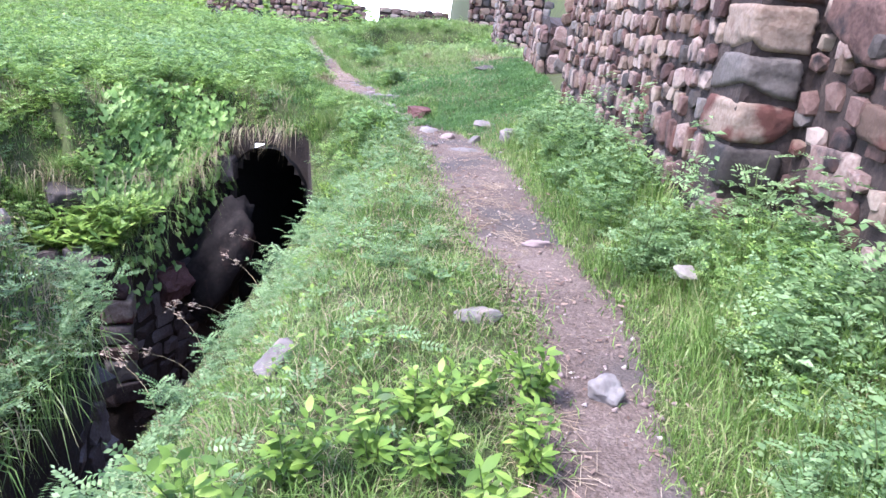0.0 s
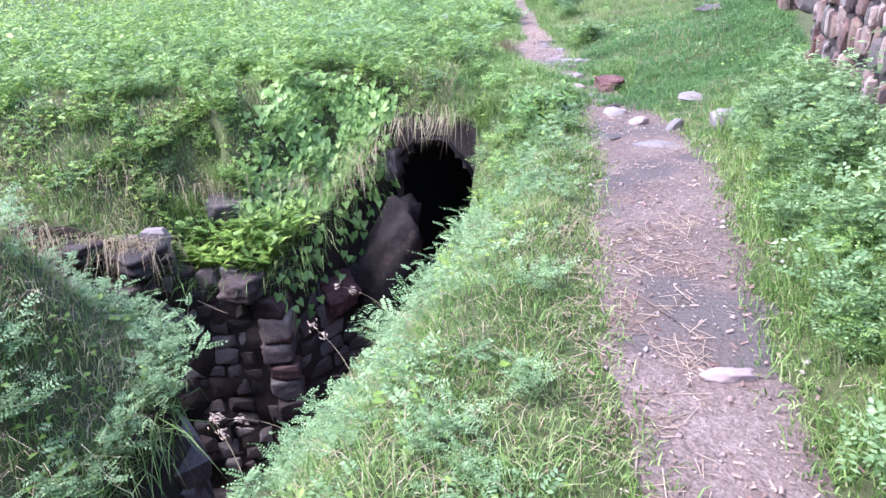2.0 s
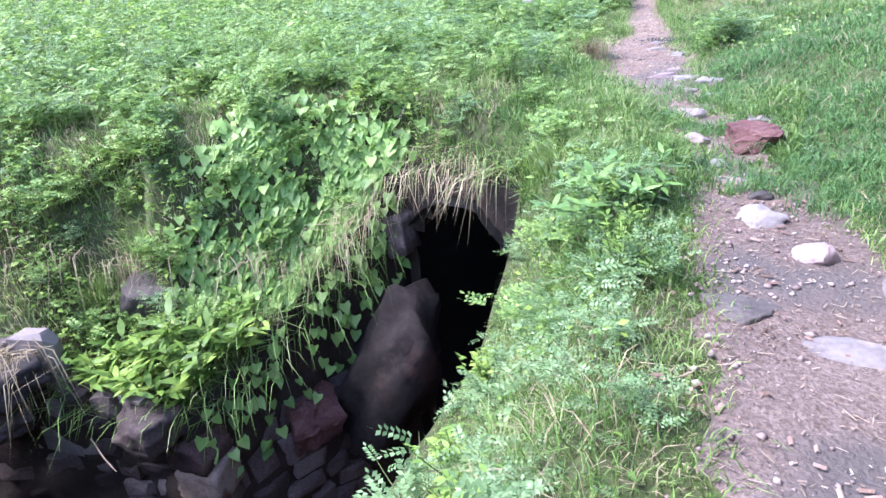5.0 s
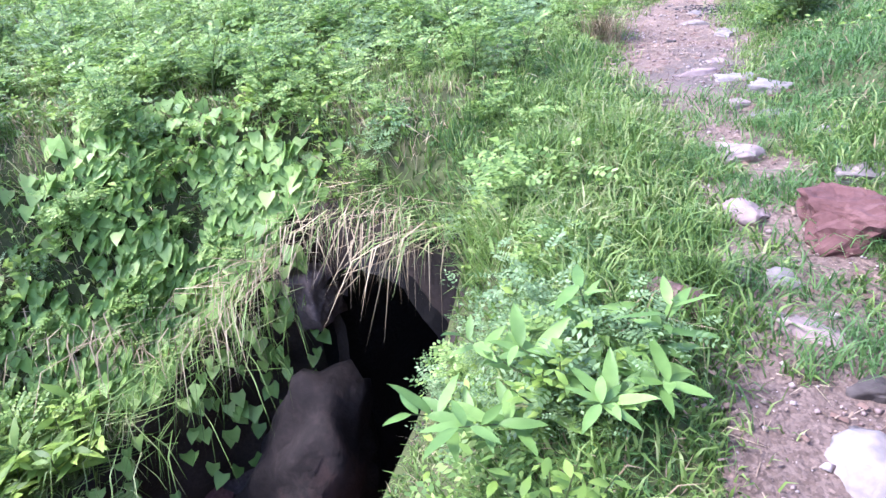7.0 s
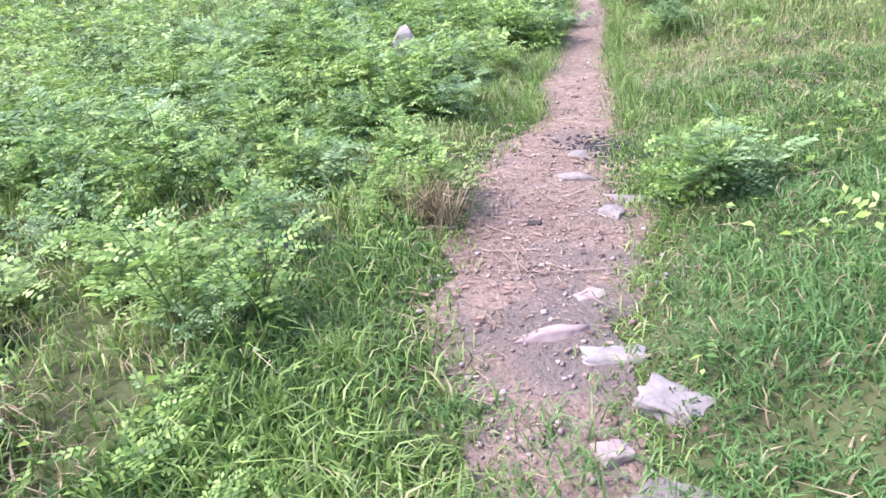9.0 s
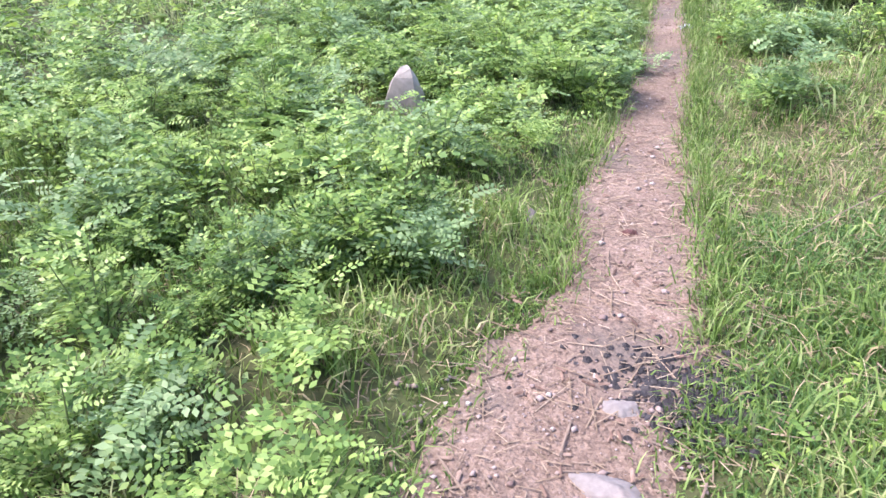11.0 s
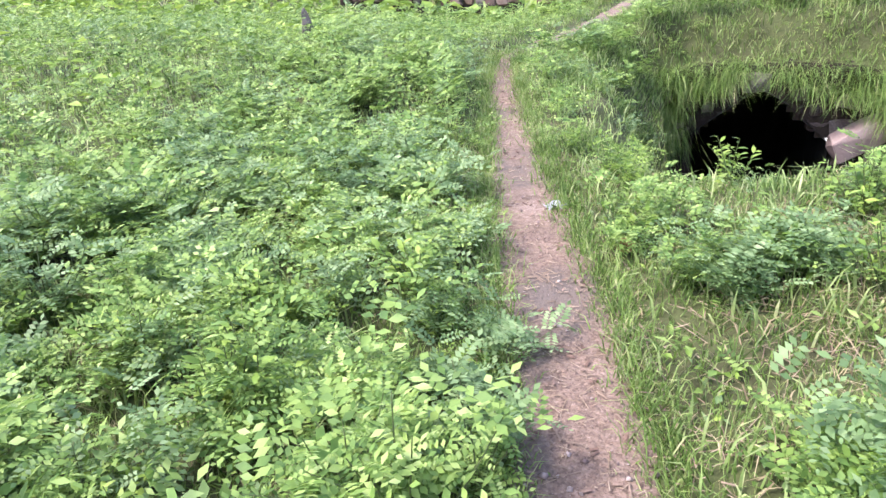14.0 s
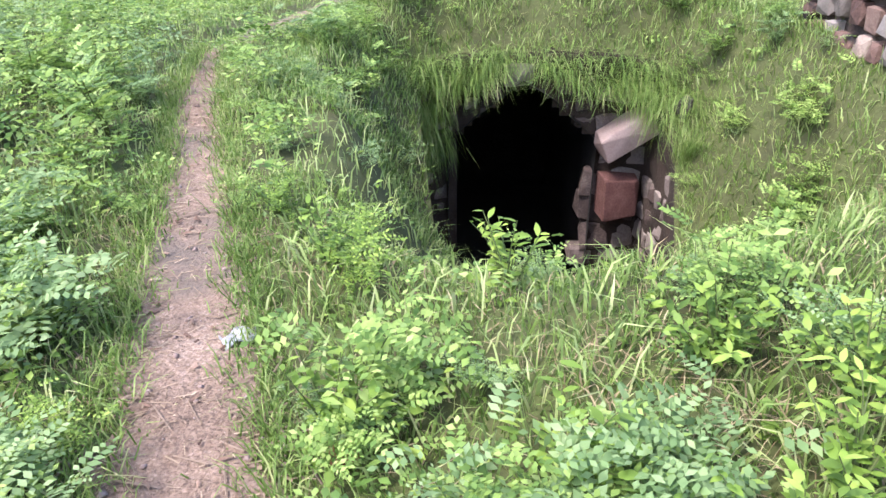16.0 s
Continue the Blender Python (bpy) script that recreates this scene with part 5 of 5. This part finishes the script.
plant_out(weed("pinnate_weed", 659, 0.34, 0.34, 9, 7, 0.13, BLUELEAF, "bluish feathery weed on the ruined ledge"), [(-2.5, 4.9), (-2.42, 4.45), (-2.4, 4.0), (-2.45, 3.6), (-2.4, 3.2), (-2.55, 2.9)], 60, "bluish weeds on the ruined ledge", 0.7, 1.1)

# taller feathery clumps that break up the weed field
for i in range(3):
    plant_out(weed("pinnate_weed", 670 + i, 0.42, 0.36, 10, 7, 0.15, PINNATE if i < 2 else BLUELEAF, "bushy feathery weed rising above the field"), choose(13, (-7.2, -3.2, 14.5, 25), 770 + i), 70 + i, "feathery weeds in the field", 1.0, 1.45)

# tall soft-leaved plant at the head of the passage
tall = tagged(new("tall_plant"), "tall soft green plant with long leaves above the passage", "plant")
tall.matrix_basis = trs(-0.62, 9.1, float(height(-0.62, 9.1)) - 0.05, 0.85, 0.85, 0.72)
lines = [[(0.02, 0.02, 0), (0.08, 0.06, 0.2), (0.12, 0.1, 0.42)], [(0, 0, 0), (-0.15, -0.1, 0.14), (-0.28, -0.16, 0.3)], [(0, 0, 0), (0.03, -0.16, 0.16), (0.04, -0.3, 0.3)], [(0, 0, 0), (-0.12, 0.1, 0.16), (-0.22, 0.2, 0.32)], [(0, 0, 0), (-0.3, -0.3, 0.05), (-0.5, -0.46, 0.16)], [(0, 0, 0), (-0.2, -0.3, 0.1), (-0.3, -0.5, 0.24)], [(0, 0, 0), (-0.3, -0.1, 0.1), (-0.5, -0.12, 0.22)], [(0, 0, 0), (0.1, -0.05, 0.15), (0.18, -0.12, 0.28)]]
part("stem", stems_mesh("stem", lines, STEM, 0.009), tall)
uu = np.linspace(0, 1, 8)
ww = 0.027 * np.sin(math.pi * np.clip(uu, 0, 1) ** 0.85) ** 0.8
v1 = np.array([(s * ww[j], 0.2 * uu[j], 0.25 * abs(s) * ww[j] - 0.05 * uu[j] ** 2 + 0.003 * math.sin(9 * uu[j]) * abs(s)) for j in range(8) for s in (-1, 0, 1)])
f1 = np.array([(j * 3 + q, j * 3 + q + 1, j * 3 + q + 4, j * 3 + q + 3) for j in range(7) for q in (0, 1)])
LANCE = mesh_np("leaf", v1, [f1], LANCELEAF, True)
r5 = random.Random(5)
for ln in lines:
    for k in range(18):
        u = 0.3 + 0.7 * k / 17
        i = 0 if u < 0.5 else 1
        p = Vector(ln[i]).lerp(Vector(ln[i + 1]), u * 2 - i)
        s = r5.uniform(0.5, 0.9)
        part("leaf", LANCE, tall, m=trs(p.x, p.y, p.z, s, s, s, r5.uniform(0, 55), r5.uniform(-20, 20), k * 137.5 + r5.uniform(-20, 20)))

# heart-leaved vine over the bank beside the passage
vine = tagged(new("vine"), "heart-leaved green vine hanging over the pit bank", "vine")
hv = np.array([(0, 0, 0), (-0.42, -0.16, 0.05), (-0.5, 0.2, 0.08), (-0.28, 0.62, 0.04), (0, 1, -0.1), (0.28, 0.62, 0.04), (0.5, 0.2, 0.08), (0.42, -0.16, 0.05), (0, 0.45, -0.02)], float)
hf = [(8, 0, 1), (8, 1, 2), (8, 2, 3), (8, 3, 4), (8, 4, 5), (8, 5, 6), (8, 6, 7), (8, 7, 0)]
HEART = mesh_np("leaf", hv, [np.array(hf)], VINEPIECE, True)
edge_line = [(-3.08, 10.38), (-3.5, 9.8), (-3.75, 9.0), (-3.95, 8.3)]
for k in range(300):
    size = r5.uniform(0.07, 0.12)
    if k < 175:
        while True:
            u, w = r5.random(), r5.random()
            x, y = -2.95 - 1.35 * u + r5.gauss(0, 0.1), 10.45 - 1.5 * w * (0.35 + 0.65 * u) - 0.3 * u + r5.gauss(0, 0.08)
            if float(rim_field(np.array([x]), np.array([y]), PIT_A)[0][0]) > 0.02:
                break
        z, turn = float(height(x, y)) + r5.uniform(0.03, 0.16), r5.uniform(-45, 45) + 180
    else:
        q = min(2.99, 3 * r5.random() ** 1.3)
        a, b, f = edge_line[int(q)], edge_line[int(q) + 1], q - int(q)
        x, y = a[0] + (b[0] - a[0]) * f, a[1] + (b[1] - a[1]) * f
        z = float(height(x, y)) - 1.0 * r5.random() ** 1.4
        x, y = x + r5.uniform(0.04, 0.13), y - r5.uniform(0.0, 0.06)
        turn = 225 + r5.uniform(-35, 35)
    part("leaf", HEART, vine, m=trs(x, y - 0.03, z, size, size, size, r5.uniform(-70, -20), r5.uniform(-25, 25), turn))

# the mass of the vine behind its nearest leaves
vr = np.random.default_rng(77)
n_vine = 3000
vu, vw = vr.uniform(0, 1, n_vine), vr.uniform(0, 1, n_vine)
vx = -2.95 - 1.5 * vu + vr.normal(0, 0.1, n_vine)
vy = 10.5 - 1.5 * vw * (0.35 + 0.65 * vu) - 0.3 * vu + vr.normal(0, 0.1, n_vine)
ok = (rim_field(vx, vy, PIT_A)[0] > 0.0) & (wobble(vx, vy, 41, 0.3) > -0.35)
vx, vy = vx[ok], vy[ok]
vz = height(vx, vy) + vr.uniform(0.02, 0.14, len(vx))
vs = vr.uniform(0.055, 0.115, len(vx))
va = vr.normal(-0.6, 0.5, len(vx))
way = unit(np.stack([np.sin(-va) * 0.8, -np.cos(va), -1.0 + vr.normal(0, 0.3, len(vx))], -1))
face = unit(np.stack([0.4 + vr.normal(0, 0.3, len(vx)), -0.8 + vr.normal(0, 0.3, len(vx)), 0.7 + 0 * vx], -1))
across = unit(np.cross(way, face))
out_n = np.cross(across, way)
local = hv[None] * vs[:, None, None]
vine_v = np.stack([vx, vy, vz], -1)[:, None] + across[:, None] * local[..., :1] + way[:, None] * local[..., 1:2] + out_n[:, None] * local[..., 2:]
vine_f = (np.arange(len(vx))[:, None, None] * 9 + np.array(hf)[None]).reshape(-1, 3)
VINEMASS = leaf_material("vine_leaf_mass", [(0.12, 0.23, 0.05), (0.26, 0.42, 0.1), (0.44, 0.58, 0.19)], 0.3)
tagged(new("vine_mass", mesh_np("vine_mass", vine_v.reshape(-1, 3), [vine_f], VINEMASS, True)), "thick growth of heart-shaped leaves on the bank", "vine", kind="stuff")

# dry grass fringe over the passage mouths and the ledge
def fringe(name, n, pts, seed, label, fall=0.32, mat=None):
    r = np.random.default_rng(seed)
    pts = np.array(pts, float)
    k = r.integers(0, len(pts) - 1, n)
    u = r.uniform(0, 1, n)
    p = pts[k] + (pts[k + 1] - pts[k]) * u[:, None] + r.normal(0, 0.07, (n, 3))
    out = r.normal(0, 0.12, (n, 2))
    out[:, 1] -= 0.12
    L = fall * r.uniform(0.4, 1.3, n)
    w = 0.004
    a = r.uniform(0, 6.28, n)
    wx, wy = np.cos(a) * w, np.sin(a) * w
    v = np.zeros((n, 5, 3))
    v[:, 0] = p + np.stack([-wx, -wy, 0 * a], -1)
    v[:, 1] = p + np.stack([wx, wy, 0 * a], -1)
    mid = p + np.stack([out[:, 0], out[:, 1], 0.1 * L], -1)
    v[:, 2], v[:, 3] = mid + np.stack([wx, wy, 0 * a], -1), mid - np.stack([wx, wy, 0 * a], -1)
    v[:, 4] = p + np.stack([out[:, 0] * 1.6, out[:, 1] * 1.6, -L], -1)
    i = np.arange(n)[:, None] * 5
    return tagged(new(name, mesh_np(name, v.reshape(-1, 3), [i + np.array([[0, 1, 2, 3]]), i + np.array([[3, 2, 4]])], mat or DRYGRASS)), label, "dry grass", kind="stuff")


fringe("dry_grass_fringe", 240, [(-1.9, 10.25, -0.62), (-2.4, 10.4, -0.6), (-3.0, 10.4, -0.75), (-3.25, 10.1, -1.1)], 81, "dry grass hanging over the passage mouth")
fringe("dry_grass_fringe", 350, [(-3.3, 10.2, -0.9), (-3.5, 9.8, -1.4), (-4.2, 9.3, -1.2), (-5.0, 8.9, -1.2), (-6.2, 8.4, -0.9)], 82, "dry grass hanging down the pit bank", 0.4)
fringe("dry_grass_fringe", 420, [(-5.0, 7.9, -1.6), (-5.6, 7.65, -1.5), (-6.6, 7.3, -1.2)], 83, "dry roots and grass hanging over the undercut", 0.45)
fringe("dry_grass_fringe", 700, [(-2.6, 3.6, -1.25), (-2.75, 4.3, -1.2), (-3.0, 4.7, -1.15), (-3.1, 5.2, -1.3)], 84, "dry grass matted over the ruined ledge", 0.28)
fringe("hanging_growth", 1000, [(-2.34, 1.4, -1.25), (-2.36, 2.6, -1.25), (-2.38, 3.6, -1.25), (-2.45, 4.4, -1.25), (-2.65, 5.1, -1.35)], 93, "grass and stems hanging from the ruined ledge", 0.24, GRASS)
fringe("hanging_growth", 300, [(-3.0, 10.35, -1.1), (-3.4, 9.85, -1.6), (-3.65, 9.1, -1.9), (-3.85, 8.4, -2.2), (-3.6, 9.3, -1.6), (-3.2, 10.1, -1.2)], 90, "grass and stems hanging down beside the passage", 0.28, GRASS)
fringe("green_fringe", 600, [(-1.9, 10.25, -0.5), (-2.4, 10.45, -0.5), (-3.0, 10.45, -0.65), (-3.35, 9.9, -1.2), (-3.7, 9.2, -1.5), (-3.95, 8.3, -2.0), (-4.8, 8.05, -2.1), (-5.4, 7.8, -1.6), (-6.5, 7.4, -1.2)], 86, "green grass hanging over the pit rim", 0.2, GRASS)
fringe("green_fringe", 1600, [(-2.5, 25.6, -0.7), (-2.3, 25.9, -1.2), (-2.0, 26.15, -0.9), (-2.4, 25.7, -1.6), (-2.0, 26.1, -1.5), (-2.5, 25.4, -1.2)], 88, "leafy grass hanging beside the far passage", 0.4, GRASS)
fringe("green_fringe", 1300, [(-2.3, 25.9, -0.6), (-1.9, 26.1, -0.75), (-1.5, 26.12, -0.7), (-1.2, 26.1, -0.5)], 91, "leafy grass hanging over the far passage mouth", 0.24, GRASS)
fringe("green_fringe", 900, [(-0.7, 26.0, -0.55), (-0.2, 26.0, -0.75), (0.3, 25.9, -0.8), (0.8, 25.7, -0.9)], 92, "leafy grass hanging over the far passage mouth", 0.2, GRASS)
fringe("green_fringe", 1200, [(1.0, 25.2, -0.9), (0.9, 25.8, -0.8), (0.4, 26.05, -0.7), (0.95, 25.4, -1.2)], 89, "grass hanging beside the far passage", 0.35, GRASS)
fringe("dry_grass_fringe", 1400, [(-2.4, 26.0, -0.55), (-1.2, 26.2, -0.45), (0.0, 26.1, -0.5), (1.0, 25.8, -0.6)], 85, "grass hanging over the far passage mouth", 0.14, GRASS)

# single grass tufts
for k, (x, y, h, mt, lb) in enumerate([(-1.98, 12.7, 0.36, DRYGRASS, "pale straw-coloured grass tuft beside the path"), (-1.72, 11.5, 0.16, GRASS, "small green grass tuft beside the path"), (0.83, 24.8, 0.6, GRASS, "tall bright grass tuft on the far bank"), (-5.2, 8.6, 0.5, GRASS, "long grass tuft on the pit bank"), (-4.9, 9.0, 0.45, GRASS, "long grass tuft on the pit bank"), (-1.35, 9.9, 0.42, GRASS, "yellow-green grass tuft above the passage"), (-1.55, 10.1, 0.36, GRASS, "yellow-green grass tuft above the passage"), (-0.55, 9.75, 0.2, GRASS, "grass tuft at the path edge"), (-0.2, 17.6, 0.25, DRYGRASS, "dry straw-coloured tuft in the grass"), (0.4, 20.6, 0.3, DRYGRASS, "brown grass tuft near the pit"), (-0.9, 17.4, 0.25, GRASS, "bright green tuft in rough grass")]):
    t = tuft(900 + k, 220, h, 0.09, 0.9, mt, lb)
    t.matrix_basis = pose(x, y, float(height(x, y)) - 0.01)

# seed-head grass stalks leaning over the pit
for k, (x, y) in enumerate([(-1.35, 3.9), (-1.4, 4.2), (-1.3, 4.6), (-1.45, 3.5), (-1.25, 5.2), (-1.3, 6.0)]):
    r = random.Random(k)
    st = tagged(new("grass_stalk"), "pale grass stalk with a seed head leaning over the pit", "grass", "seeding grass stalks")
    st.matrix_basis = pose(x, y, float(height(x, y)), 0, 0, r.uniform(-40, 40))
    ln = [(-0.35 * u * u - 0.05 * u, 0.05 * u, 0.55 * u - 0.2 * u * u) for u in np.linspace(0, 1, 7)]
    part("stalk", stems_mesh("stalk", [ln], DRYGRASS, 0.004), st)
    rr = np.random.default_rng(k)
    bs = np.array(ln)[-2:][rr.integers(0, 2, 40)] + rr.normal(0, 0.016, (40, 3))
    al = unit(np.array(ln[-1]) - np.array(ln[-3]) + rr.normal(0, 0.05, (40, 3)))
    v, f = leaves(bs, al, np.tile((0.0, 0, 1), (40, 1)), 0.03, 0.008)
    part("seed_head", mesh_np("seed_head", v, [f], STRAW), st)

# ---- litter on the path ----
def sticks(name, n, box, seed, length, wid, mat, label, reach=0.15):
    x, y = scatter(n, *box, seed)
    ok = (off_path(x, y) < reach) & free(x, y) & keep_some(x, y, np.clip(0.25 + 1.1 * wobble(x, y, seed, 0.25) + 0.6 * wobble(x, y, seed + 1, 0.09), 0.02, 1), seed + 9)
    x, y = x[ok], y[ok]
    k = len(x)
    r = np.random.default_rng(seed + 5)
    a, L = r.uniform(0, 6.28, k), length * r.uniform(0.4, 1.6, k)
    dx, dy = np.cos(a) * L / 2, np.sin(a) * L / 2
    wx, wy = -np.sin(a) * wid * r.uniform(0.6, 1.5, k), np.cos(a) * wid * r.uniform(0.6, 1.5, k)
    z = height(x, y) + 0.016
    t0, t1 = r.uniform(0, 0.012, k), r.uniform(0, 0.012, k)
    v = np.stack([np.stack([x - dx - wx, y - dy - wy, z + t0], -1), np.stack([x + dx - wx, y + dy - wy, z + t1], -1), np.stack([x + dx + wx, y + dy + wy, z + t1], -1), np.stack([x - dx + wx, y - dy + wy, z + t0], -1),
                  np.stack([x - dx, y - dy, z + t0 + wid * 1.3], -1), np.stack([x + dx, y + dy, z + t1 + wid * 1.3], -1)], 1)
    i = np.arange(k)[:, None] * 6
    return tagged(new(name, mesh_np(name, v.reshape(-1, 3), [i + np.array([[0, 1, 5, 4]]), i + np.array([[3, 4, 5, 2]])], mat)), label, "litter", kind="stuff")


sticks("straw_litter", 32000, (-5, 1.6, 1, 26), 91, 0.04, 0.0014, STRAW, "scattered dry straw and grass bits on the path")
sticks("straw_litter", 3000, (-0.1, 0.75, 2.0, 6.2), 94, 0.12, 0.0016, STRAW, "thick scatter of dry straw on the path", 0.2)
sticks("straw_litter", 15000, (-4.5, -1.2, 11.5, 24), 95, 0.06, 0.002, STRAW, "dry stalks scattered along the upper path", 0.22)
sticks("twig_litter", 3500, (-4.5, -1.2, 11.5, 24), 96, 0.11, 0.003, BARK, "thin dead twigs lying on the path", 0.25)
sticks("chip_litter", 36000, (-4, 1.5, 3, 20), 92, 0.014, 0.0025, STRAW, "small bark chips and leaf bits on the path")
sticks("leaf_litter", 26000, (-5, 1.6, 1, 25), 97, 0.03, 0.006, LEAFLITTER, "dead brown leaf bits along the path", 0.12)
sticks("dry_stalk_litter", 5000, (-2.2, 1.2, 13.8, 19), 98, 0.14, 0.002, STRAW, "dry stalks lying in the grass", 1.6)
sticks("dark_litter", 32000, (-4, 1.5, 5, 20), 93, 0.016, 0.0025, BARK, "dark bark bits on the path")


def pebbles(name, n, box, seed, lo, hi, mat, label, reach=0.1):
    x, y = scatter(n, *box, seed)
    ok = (off_path(x, y) < reach) & free(x, y) & keep_some(x, y, np.clip(0.4 + 0.9 * wobble(x, y, seed, 0.3), 0.08, 1), seed + 9)
    x, y = x[ok], y[ok]
    k = len(x)
    r = np.random.default_rng(seed + 3)
    s = lo + (hi - lo) * r.uniform(0, 1, k) ** 4
    octa = np.array([(1, 0, 0), (0, 1, 0), (-1, 0, 0), (0, -1, 0), (0, 0, 1), (0, 0, -1)], float)
    sc = s[:, None, None] * r.uniform(0.5, 1.1, (k, 6, 1)) * np.array([1, 1, 0.7])
    a = r.uniform(0, 6.28, k)
    o = octa[None] * sc
    ox = o[..., 0] * np.cos(a)[:, None] - o[..., 1] * np.sin(a)[:, None]
    oy = o[..., 0] * np.sin(a)[:, None] + o[..., 1] * np.cos(a)[:, None]
    v = np.stack([ox + x[:, None], oy + y[:, None], o[..., 2] + (height(x, y) + 0.014 + s * 0.15)[:, None]], -1)
    tri = np.array([(0, 1, 4), (1, 2, 4), (2, 3, 4), (3, 0, 4), (1, 0, 5), (2, 1, 5), (3, 2, 5), (0, 3, 5)])
    f = (np.arange(k)[:, None, None] * 6 + tri[None]).reshape(-1, 3)
    return tagged(new(name, mesh_np(name, v.reshape(-1, 3), [f], mat, True)), label, "gravel", kind="stuff")


pebbles("gravel", 42000, (-5, 1.6, 1, 26), 95, 0.003, 0.027, PEBBLE, "small pinkish gravel on the path")
pebbles("gravel", 14000, (-2.2, 0.3, 8.2, 14), 96, 0.004, 0.02, PEBBLE, "reddish gravel along the path edge", 0.06)

# burnt patch
bm = bmesh.new()
r = random.Random(3)
for _ in range(480):
    x, y = -1.42 + r.gauss(0, 0.15), 14.1 + r.gauss(0, 0.11)
    z = float(height(x, y)) + 0.014
    s = r.uniform(0.008, 0.028)
    vs = [bm.verts.new((x + s * r.uniform(0.5, 1.1) * math.cos(t), y + s * r.uniform(0.5, 1.1) * math.sin(t), z)) for t in (0.2, 1.4, 2.7, 4.0, 5.2)]
    top = bm.verts.new((x, y, z + s * r.uniform(0.3, 0.9)))
    for q in range(5):
        bm.faces.new((vs[q], vs[(q + 1) % 5], top))
tagged(new("burnt_patch", from_bm("burnt_patch", bm, CHAR)), "black charred ash and cinders beside the path", "ash", kind="stuff")


def twig(points, radius, label, side=()):
    t = tagged(new("twig"), label, "twig", "dry twigs on the ground")
    pts = [(x, y, float(height(x, y)) + 0.02 + dz) for x, y, dz in points]
    part("stick", stems_mesh("stick", [pts], BARK, radius), t)
    for s in side:
        part("side_branch", stems_mesh("side_branch", [[(x, y, float(height(x, y)) + 0.02 + dz) for x, y, dz in s]], BARK, radius * 0.6), t)


twig([(-1.96, 16.05, 0), (-1.85, 15.75, .01), (-1.75, 15.45, .01), (-1.69, 15.26, 0)], 0.008, "long thin dry twig at the path edge", [[(-1.9, 15.9, 0), (-2.05, 15.85, .01)], [(-1.93, 16, 0), (-2.15, 16.2, .02)], [(-1.76, 15.5, 0), (-1.5, 15.35, .03)]])
twig([(-1.68, 15.15, 0), (-1.6, 15.0, .01), (-1.56, 14.85, 0)], 0.009, "short dry twig at the path edge", [[(-1.6, 15.0, 0), (-1.4, 14.95, .03)]])
twig([(-0.85, 15.9, .1), (-1.1, 15.4, .1), (-1.3, 15.1, .05)], 0.006, "bare dry twig in the grass", [[(-1.0, 15.6, .1), (-1.25, 15.65, .12)]])
twig([(0.35, 5.2, 0), (0.6, 4.9, .01), (0.75, 4.7, 0)], 0.007, "dry twig on the path")
twig([(0.25, 5.9, 0), (0.55, 5.65, .01), (0.85, 5.72, 0)], 0.006, "dry twig on the path", [[(0.55, 5.65, 0), (0.7, 5.5, .01)]])
twig([(-1.0, 12.55, 0), (-1.3, 12.35, .01), (-1.6, 12.3, 0)], 0.006, "thin dry twig across the path", [[(-1.3, 12.35, 0), (-1.5, 12.55, .01)], [(-1.2, 12.42, 0), (-1.05, 12.3, .01)]])
twig([(-2.2, 19.5, 0), (-2.5, 19.3, .01), (-2.75, 19.2, 0)], 0.008, "dry twig across the path")
twig([(-3.6, 21.0, 0), (-3.3, 21.15, .01), (-3.05, 21.1, 0)], 0.008, "dry twig across the path")
twig([(-2.75, 19.35, 0), (-2.55, 19.05, .01), (-2.42, 18.85, 0)], 0.008, "dry twig at the path edge")
twig([(-4.7, 7.85, -0.1), (-4.4, 7.75, -0.1), (-4.2, 7.7, -0.12)], 0.012, "bare branch over the pit")

# dried weed standing at the path edge
dry = tagged(new("dry_weed"), "small dark dried weed standing at the path edge", "weed")
dry.matrix_basis = pose(0.5, 3.45, float(height(0.5, 3.45)))
part("stem", stems_mesh("stem", [[(0, 0, 0), (0.01, 0, 0.12), (0, 0.01, 0.26)], [(0, 0, 0), (0.04, 0.01, 0.14), (0.07, 0.02, 0.2)], [(0, 0, 0), (-0.03, 0.01, 0.13), (-0.06, 0, 0.17)]], BARK, 0.006), dry)
dr = np.random.default_rng(14)
dv, df = quad_leaves(np.stack([dr.normal(0, 0.025, 26), dr.normal(0, 0.02, 26), dr.uniform(0.08, 0.25, 26)], -1), unit(dr.normal(0, 1, (26, 3))), np.tile((0.0, 0.0, 1.0), (26, 1)), dr.uniform(0.02, 0.04, 26), dr.uniform(0.01, 0.016, 26))
part("foliage", mesh_np("foliage", dv, [df], LEAFLITTER), dry, "shrivelled brown leaves")

# pale flake of stone caught in the weeds by the wall
tagged(part("stone_flake", stone_mesh("stone_flake", STANDSTONE, 512, 0.7, 8), m=trs(1.5, 3.55, float(height(1.5, 3.55)) + 0.2, 0.14, 0.1, 0.03, 25, 10, 20)), "pale flat flake of stone caught in the weeds", "stone")

# scrap of plastic
bm = bmesh.new()
bmesh.ops.create_grid(bm, x_segments=7, y_segments=5, size=0.5)
for v in bm.verts:
    v.co.z = 0.35 * noise.noise(v.co * 3.3) + 0.15 * noise.noise(v.co * 8)
scrap = tagged(new("plastic_scrap", from_bm("plastic_scrap", bm, LITTER, True)), "crumpled whitish plastic scrap on the path", "litter")
scrap.matrix_basis = trs(-2.98, 19.88, float(height(-2.98, 19.88)) + 0.03, 0.16, 0.1, 0.12, 0, 0, 30)
scrap.modifiers.new("thickness", "SOLIDIFY").thickness = 0.01
